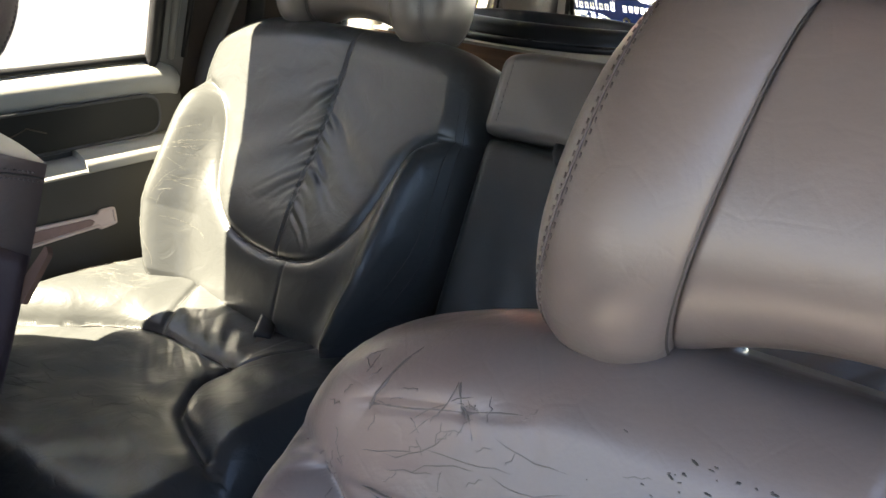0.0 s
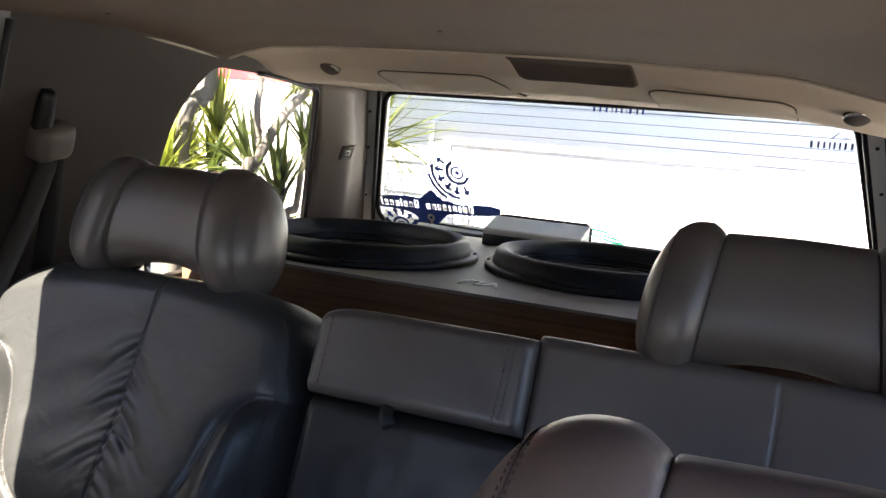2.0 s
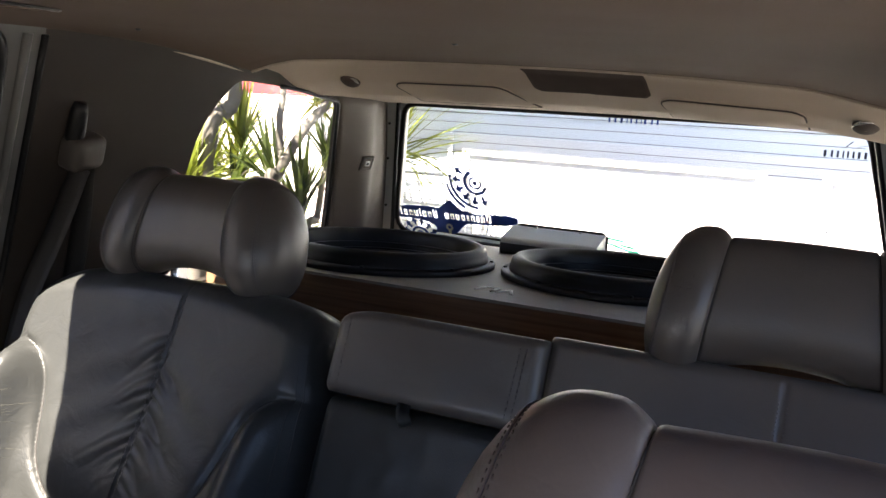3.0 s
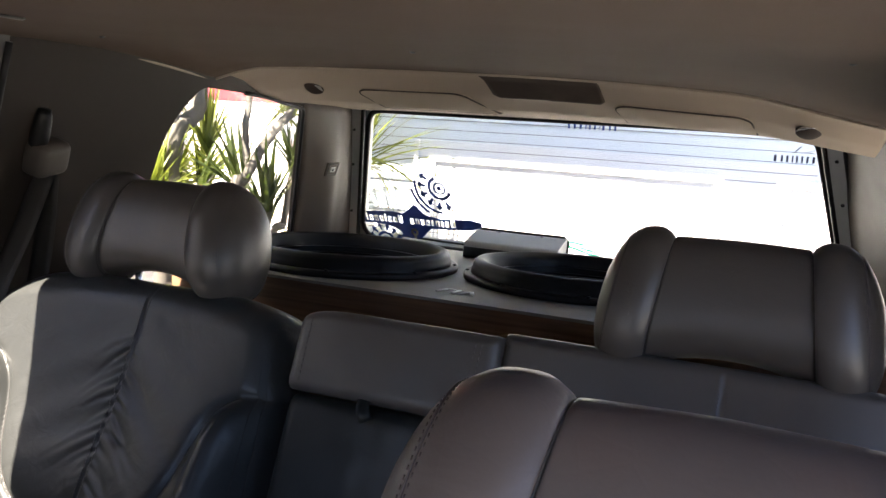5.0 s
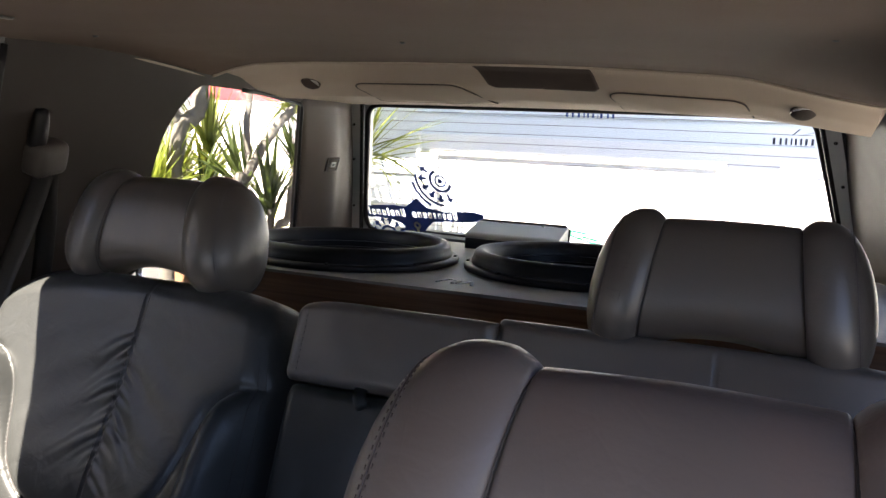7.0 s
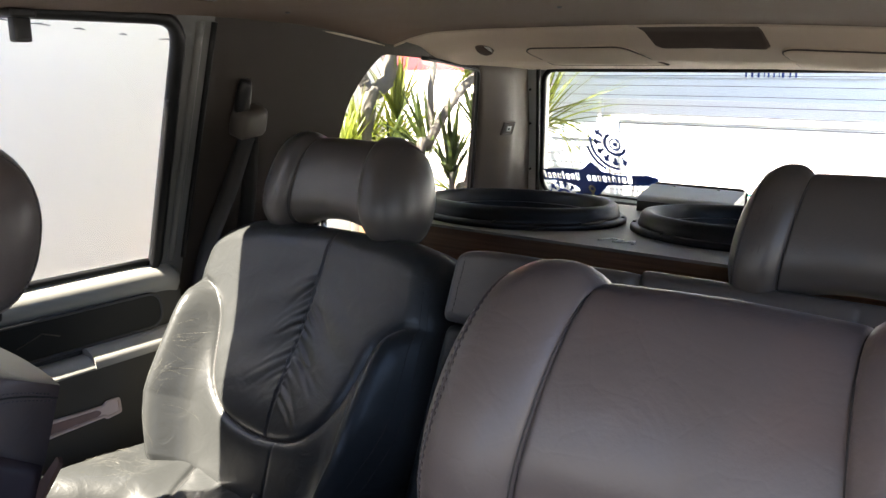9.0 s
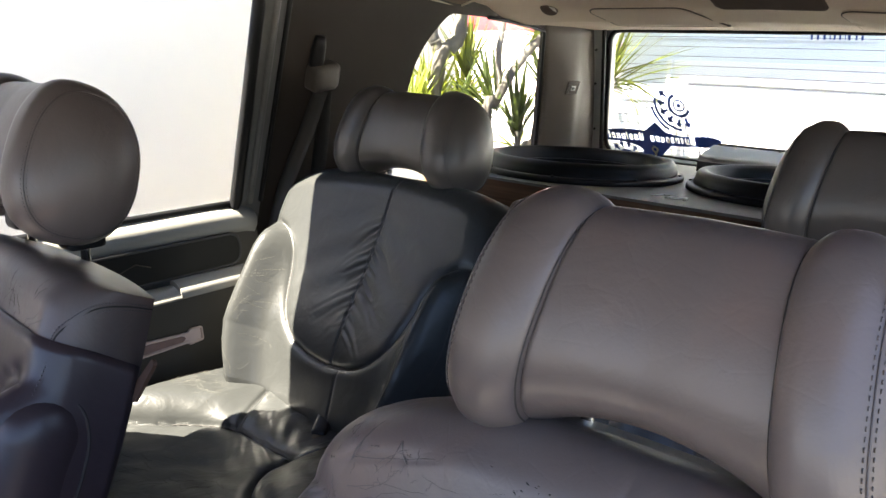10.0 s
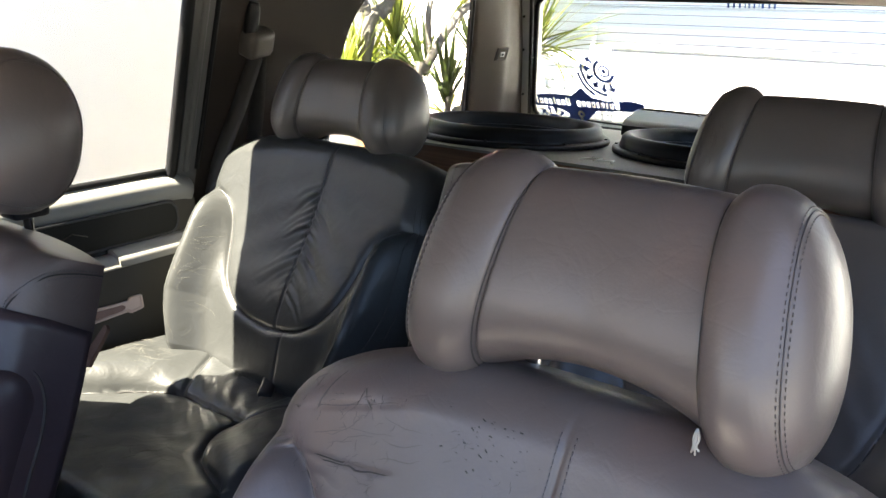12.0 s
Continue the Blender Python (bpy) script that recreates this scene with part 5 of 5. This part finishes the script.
for gx, gz, grow, a0, a1 in ((-0.478, 0.900, 1.0, 130, 330), (-0.693, 0.711, 0.86, -25, 205)):
    decal("gear_ring", arc_band(gx, gz, 0.027 * grow, 0.036 * grow, a0 - 20, a1 + 10), BLUE, st, -0.0065)
    decal("gear_ring", circle(gx, gz, 0.019 * grow), BLUE, st, -0.0065, [circle(gx, gz, 0.014 * grow)])
    decal("hub", circle(gx, gz, 0.007 * grow, 16), BLUE, st, -0.0065)
    for k in range(int((a1 - a0) / 29)):
        decal("tooth", spike(gx, gz, 0.042 * grow, 0.069 * grow, a0 + 14 + 29 * k, 0.0135 * grow), BLUE, st, -0.0065)
decal("gear_rim", arc_band(-0.478, 0.900, 0.072, 0.080, 165, 268), BLUE, st, -0.0065)
decal("gear_rim", arc_band(-0.478, 0.900, 0.086, 0.094, 185, 240), BLUE, st, -0.0065)
decal("dot", circle(-0.588, 0.751, 0.0115), WHITE, st, -0.0075, [circle(-0.588, 0.751, 0.005)])
decal("dot_tail", [(-0.592, 0.730), (-0.594, 0.742), (-0.584, 0.741), (-0.586, 0.729)], WHITE, st, -0.0075)
st2 = sticker("corner_sticker", "dark lettering strip in the window corner")
x = 0.405
for k, w in enumerate((0.014, 0.011, 0.011, 0.008, 0.010, 0.010, 0.012, 0.013)):
    decal("bar", [(x, 1.048), (x, 1.063), (x + w * 0.42, 1.063), (x + w * 0.42, 1.048)], INK, st2, -0.006)
    x += w + 0.001
for a, b in (((0.445, 1.070), (0.460, 1.085)), ((0.462, 1.070), (0.490, 1.078))):
    decal("stroke", [a, (a[0] + 0.003, a[1]), (b[0] + 0.003, b[1]), b], INK, st2, -0.006)
st3 = sticker("top_sticker", "blue lettering strip at the top of the window")
x = -0.085
for k, w in enumerate((0.012, 0.012, 0.012, 0.006, 0.010, 0.010, 0.004, 0.014, 0.010, 0.012)):
    decal("bar", [(x, 1.096), (x + 0.002, 1.109 + 0.003 * (k % 2)), (x + w * 0.42 + 0.002, 1.109 + 0.003 * (k % 2)), (x + w * 0.42, 1.096)], BLUE, st3, -0.006)
    x += w + 0.003

st4 = sticker("lower_sticker", "small teal outline sticker low on the window")
for k, (x0, x1, za, zb) in enumerate(((-0.118, -0.060, 0.775, 0.768), (-0.112, -0.040, 0.760, 0.738), (-0.075, -0.030, 0.758, 0.748), (-0.045, -0.012, 0.742, 0.733))):
    decal("stroke", [(x0, za), (x0, za + 0.006), (x1, zb + 0.006), (x1, zb)], TEAL, st4, -0.006)
for x, z in ((-0.112, 0.768), (-0.028, 0.738)):
    decal("ring", circle(x, z, 0.009, 14), TEAL, st4, -0.0065, [circle(x, z, 0.005, 14)])

wiper = thing("rear_wiper", pose(-0.53, 1.33, 0.72), "black wiper blade resting outside the rear window", "wiper")
wi = Matrix.Translation((0.53, -1.33, -0.72))
raw("blade", *tube([win(-0.66, 0.729, 0.02), win(-0.53, 0.725, 0.02), win(-0.40, 0.722, 0.02)], 0.0035, 6), BLACK, wiper, wi)
raw("arm", *tube([win(-0.53, 0.723, 0.028), win(-0.42, 0.712, 0.03), win(-0.30, 0.706, 0.03)], 0.005, 6), BLACK, wiper, wi)

# ---- outdoors ----
ground = raw("ground", [(-400, -400, -0.6), (400, -400, -0.6), (400, 400, -0.6), (-400, 400, -0.6)], [(0, 1, 2, 3)], GROUND)
tagged(ground, "pale concrete yard", "ground", kind="structure")
wall_yard = box("wall_yard", (-2.05, -6.0, -0.6), (-1.85, 1.79, 2.3), WHITE_WALL, bevel=0.01)
tagged(wall_yard, "tall cream rendered yard wall", "wall", kind="structure")
for y0, y1 in ((0.10, 0.19), (0.24, 0.30), (0.37, 0.41), (0.52, 0.55), (0.66, 0.74)):
    z0, z1 = 1.256 - 0.081 * (y0 - 0.1), 1.256 - 0.081 * (y1 - 0.1)
    raw("crack", *tube([(-1.8495, y0, z0), (-1.8495, (y0 + y1) / 2, (z0 + z1) / 2 + 0.003), (-1.8495, y1, z1)], [0.0008, 0.003, 0.0008], 5), GRIME, wall_yard, label="grimy crack along the top of the wall")
low_wall = box("wall_low", (-5.0, 2.60, -0.6), (-1.13, 2.75, 1.093), WHITE_WALL, bevel=0.01)
tagged(low_wall, "low white rendered wall", "wall", kind="structure")
red_wall = box("wall_red", (-6.0, 3.4, -0.6), (-1.0, 3.55, 1.75), RED, bevel=0.01)
tagged(red_wall, "faded red painted wall", "wall", kind="structure")

garage = thing("garage", pose(0.5, 2.0, -0.6), "pale blue house front with a white panelled garage door", "garage")
gi = Matrix.Translation((-0.5, -2.0, 0.6))
# siding boards above and beside the door
z = -0.6
while z < 2.6:
    top = z + 0.118
    spans = [(-1.12, -0.905), (2.4, 3.2)] if top < 1.03 else [(-1.12, 3.2)]
    for a, b in spans:
        bm = prism([(0.0, z), (-0.012, z), (-0.003, top), (0.0, top)], b - a, (1, 0, 0), (a, 1.985, 0), (0, 1, 0), (0, 0, 1))
        part("siding_board", bm, SIDING, garage, m=gi, smooth=False)
    z += 0.12
box("wall", (-1.12, 1.987, -0.6), (3.2, 2.15, 2.62), SIDING, garage, 0.0, "", gi)
# Unseen overhang, added and widened to shade the siding and the door top.
box("shading_eave", (-2.30, 1.20, 2.30), (3.5, 2.15, 2.42), SIDING, garage, 0.01, "", gi)
box("door_frame", (-0.905, 1.955, -0.6), (-0.886, 1.986, 1.0), DOOR_WHITE, garage, 0.004, "white door frame", gi)
gdoor = box("garage_door", (-0.885, 1.965, -0.6), (2.4, 1.986, 1.0), DOOR_WHITE, garage, 0.003, "white sectional garage door", gi)
for row in range(3):
    z1 = 0.952 - 0.53 * row
    for col in range(3):
        x0 = -0.845 + 1.255 * col
        bm = prism([(x0, z1 - 0.42), (x0, z1), (x0 + 1.09, z1), (x0 + 1.09, z1 - 0.42)], 0.011, (0, -1, 0), (0, 1.9655, 0),
                   holes=[[(x0 + 0.03, z1 - 0.39), (x0 + 0.03, z1 - 0.03), (x0 + 1.06, z1 - 0.03), (x0 + 1.06, z1 - 0.39)]])
        ob = part("panel_moulding", bm, DOOR_WHITE, gdoor, smooth=False)


# ---- plants ----
def leaf_blade(length, width, droop):
    n = 7
    pts = []
    for k in range(n):
        s = k / (n - 1)
        pts.append((s * length * (1 - 0.12 * droop * s), -droop * length * s * s * 0.55))
    verts, faces = [], []
    for k, (r, h) in enumerate(pts):
        s = k / (n - 1)
        w = width * min(1, 0.55 + 2.2 * s) * (1 - s ** 2.2) + 0.0006
        verts += [(r, -w, h + w * 0.35), (r, 0, h), (r, w, h + w * 0.35)]
    for k in range(n - 1):
        a = 3 * k
        faces += [(a, a + 1, a + 4, a + 3), (a + 1, a + 2, a + 5, a + 4)]
    return np.array(verts), faces


def rosette(rng, centre, count, length, up, spread, lean, width):
    """A tuft of strap leaves: up is their usual slope, spread its scatter, lean a pull towards +y or -y."""
    verts, faces = [], []
    for k in range(count):
        az, el = rng.uniform(0, 2 * math.pi), rng.gauss(up, spread)
        droop = rng.uniform(0.0, 0.35) + 0.5 * max(0.0, 0.8 - el)
        lv, lf = leaf_blade(length * rng.uniform(0.65, 1.15), width * rng.uniform(0.7, 1.2), droop)
        m = Matrix.Rotation(lean, 3, "X") @ Matrix.Rotation(az, 3, "Z") @ Matrix.Rotation(-el, 3, "Y") @ Matrix.Rotation(rng.uniform(-0.6, 0.6), 3, "X")
        p = lv @ np.array(m).T + np.array(centre) + (rng.uniform(-0.01, 0.01), rng.uniform(-0.012, 0.012), rng.uniform(-0.03, 0.02))
        faces += [tuple(i + len(verts) for i in q) for q in lf]
        verts += list(p)
    return verts, faces


def dracaena(label, trunks, heads, seed, dark=()):
    rng = random.Random(seed)
    base = trunks[0][0][0]
    plant = thing("dracaena", pose(base[0], base[1], -0.6), label, "plant", "dracaenas")
    pi = Matrix.Translation((-base[0], -base[1], 0.6))
    for pts, r0, r1 in trunks:
        line = smooth_path(pts, 8)
        rad = 0.75 * np.linspace(r0, r1, len(line)) * np.array([1 + 0.10 * math.sin(i * 2.1) for i in range(len(line))])
        raw("trunk", *tube(line, rad, 9), BARK, plant, pi, label="ringed grey trunk")
    for k, (c, count, length, up, spread, lean) in enumerate(heads):
        v, f = rosette(rng, c, count, length, up, spread, lean, 0.0078 if k in dark else 0.0062)
        tagged(raw("crown", v, f, LEAF_DARK if k in dark else LEAF, plant, pi, label="crown of narrow strap leaves"), kind="stuff")
    return plant


dracaena("pale-trunked dracaena with narrow green leaves beside the car, unseen shading crowns added above",
         [([(-1.30, 0.98, -0.6), (-1.30, 1.0, 0.5), (-1.30, 1.056, 0.985), (-1.30, 1.125, 1.05), (-1.30, 1.18, 1.15), (-1.30, 1.2, 1.7)], 0.042, 0.032),
          ([(-1.30, 1.07, 0.99), (-1.31, 1.062, 1.06), (-1.32, 1.05, 1.14), (-1.33, 1.04, 1.6)], 0.030, 0.026),
          # added limb that carries the unseen shading crowns
          ([(-1.30, 1.19, 1.5), (-1.3, 0.9, 1.62), (-1.15, 0.55, 1.75), (-1.02, 0.30, 1.9)], 0.026, 0.02)],
         [((-1.30, 1.215, 0.955), 50, 0.22, 1.0, 0.42, 0.0), ((-1.30, 1.005, 0.870), 34, 0.19, 1.15, 0.35, 0.0), ((-1.36, 1.12, 0.855), 80, 0.19, 0.7, 0.6, 0.0), ((-1.33, 1.24, 0.86), 54, 0.19, 0.7, 0.6, 0.0),
          ((-1.24, 1.10, 0.84), 20, 0.18, 0.9, 0.5, 0.0), ((-1.24, 0.86, 0.84), 34, 0.20, 1.0, 0.45, 0.0), ((-1.3, 1.2, 1.72), 60, 0.45, 0.3, 0.45, 0.0), ((-1.33, 1.04, 1.62), 60, 0.45, 0.3, 0.45, 0.0),
          # two dense crowns out of view, added to keep sun off the quarter window
          ((-1.02, 0.26, 1.9), 220, 0.5, 0.2, 0.45, 0.0), ((-1.02, 0.62, 1.95), 220, 0.5, 0.2, 0.45, 0.0)], 3, dark=(4,))
dracaena("branching dracaena with dark and bright leaf heads",
         [([(-1.06, 0.98, -0.6), (-1.06, 1.0, 0.3), (-1.05, 1.02, 0.84), (-1.05, 1.065, 0.885), (-1.05, 1.143, 0.966), (-1.05, 1.24, 1.045), (-1.05, 1.34, 1.11), (-1.03, 1.44, 1.3)], 0.024, 0.018),
          ([(-1.05, 1.10, 0.925), (-1.09, 1.135, 0.95), (-1.10, 1.142, 1.05), (-1.1, 1.162, 1.14), (-1.1, 1.18, 1.5)], 0.016, 0.013),
          ([(-1.05, 1.19, -0.6), (-1.05, 1.19, 0.4), (-1.05, 1.19, 0.78)], 0.02, 0.014),
          ([(-1.0, 1.10, -0.6), (-1.0, 1.13, 0.6), (-1.03, 1.25, 0.74), (-1.05, 1.31, 0.85), (-1.05, 1.335, 0.91)], 0.018, 0.012)],
         [((-1.05, 1.19, 0.775), 44, 0.23, 1.15, 0.34, 0.0), ((-1.12, 1.15, 0.855), 26, 0.22, 1.1, 0.35, 0.45), ((-1.05, 1.335, 0.90), 32, 0.20, 1.15, 0.35, 0.0), ((-1.2, 1.52, 1.09), 30, 0.12, 0.5, 0.6, 0.0),
          ((-1.03, 1.44, 1.31), 60, 0.34, 0.1, 0.45, 0.0), ((-1.1, 1.18, 1.52), 54, 0.4, 0.3, 0.45, 0.0), ((-1.08, 1.22, 0.70), 20, 0.16, 0.6, 0.5, 0.0)], 8, dark=(0, 1, 2))
dracaena("dracaena with bright yellow-green leaves behind the car",
         [([(-1.0, 1.62, -0.6), (-0.98, 1.61, 0.2), (-0.96, 1.60, 0.90)], 0.025, 0.016),
          # unseen upper trunk, added with its high crown out of view
          ([(-1.02, 1.63, -0.5), (-1.1, 1.62, 0.6), (-1.25, 1.5, 1.4), (-1.72, 1.30, 1.95)], 0.024, 0.018)],
         [((-0.95, 1.60, 0.93), 80, 0.33, 0.5, 0.5, 0.0), ((-1.72, 1.30, 1.95), 165, 0.5, 0.2, 0.45, 0.0)], 12)
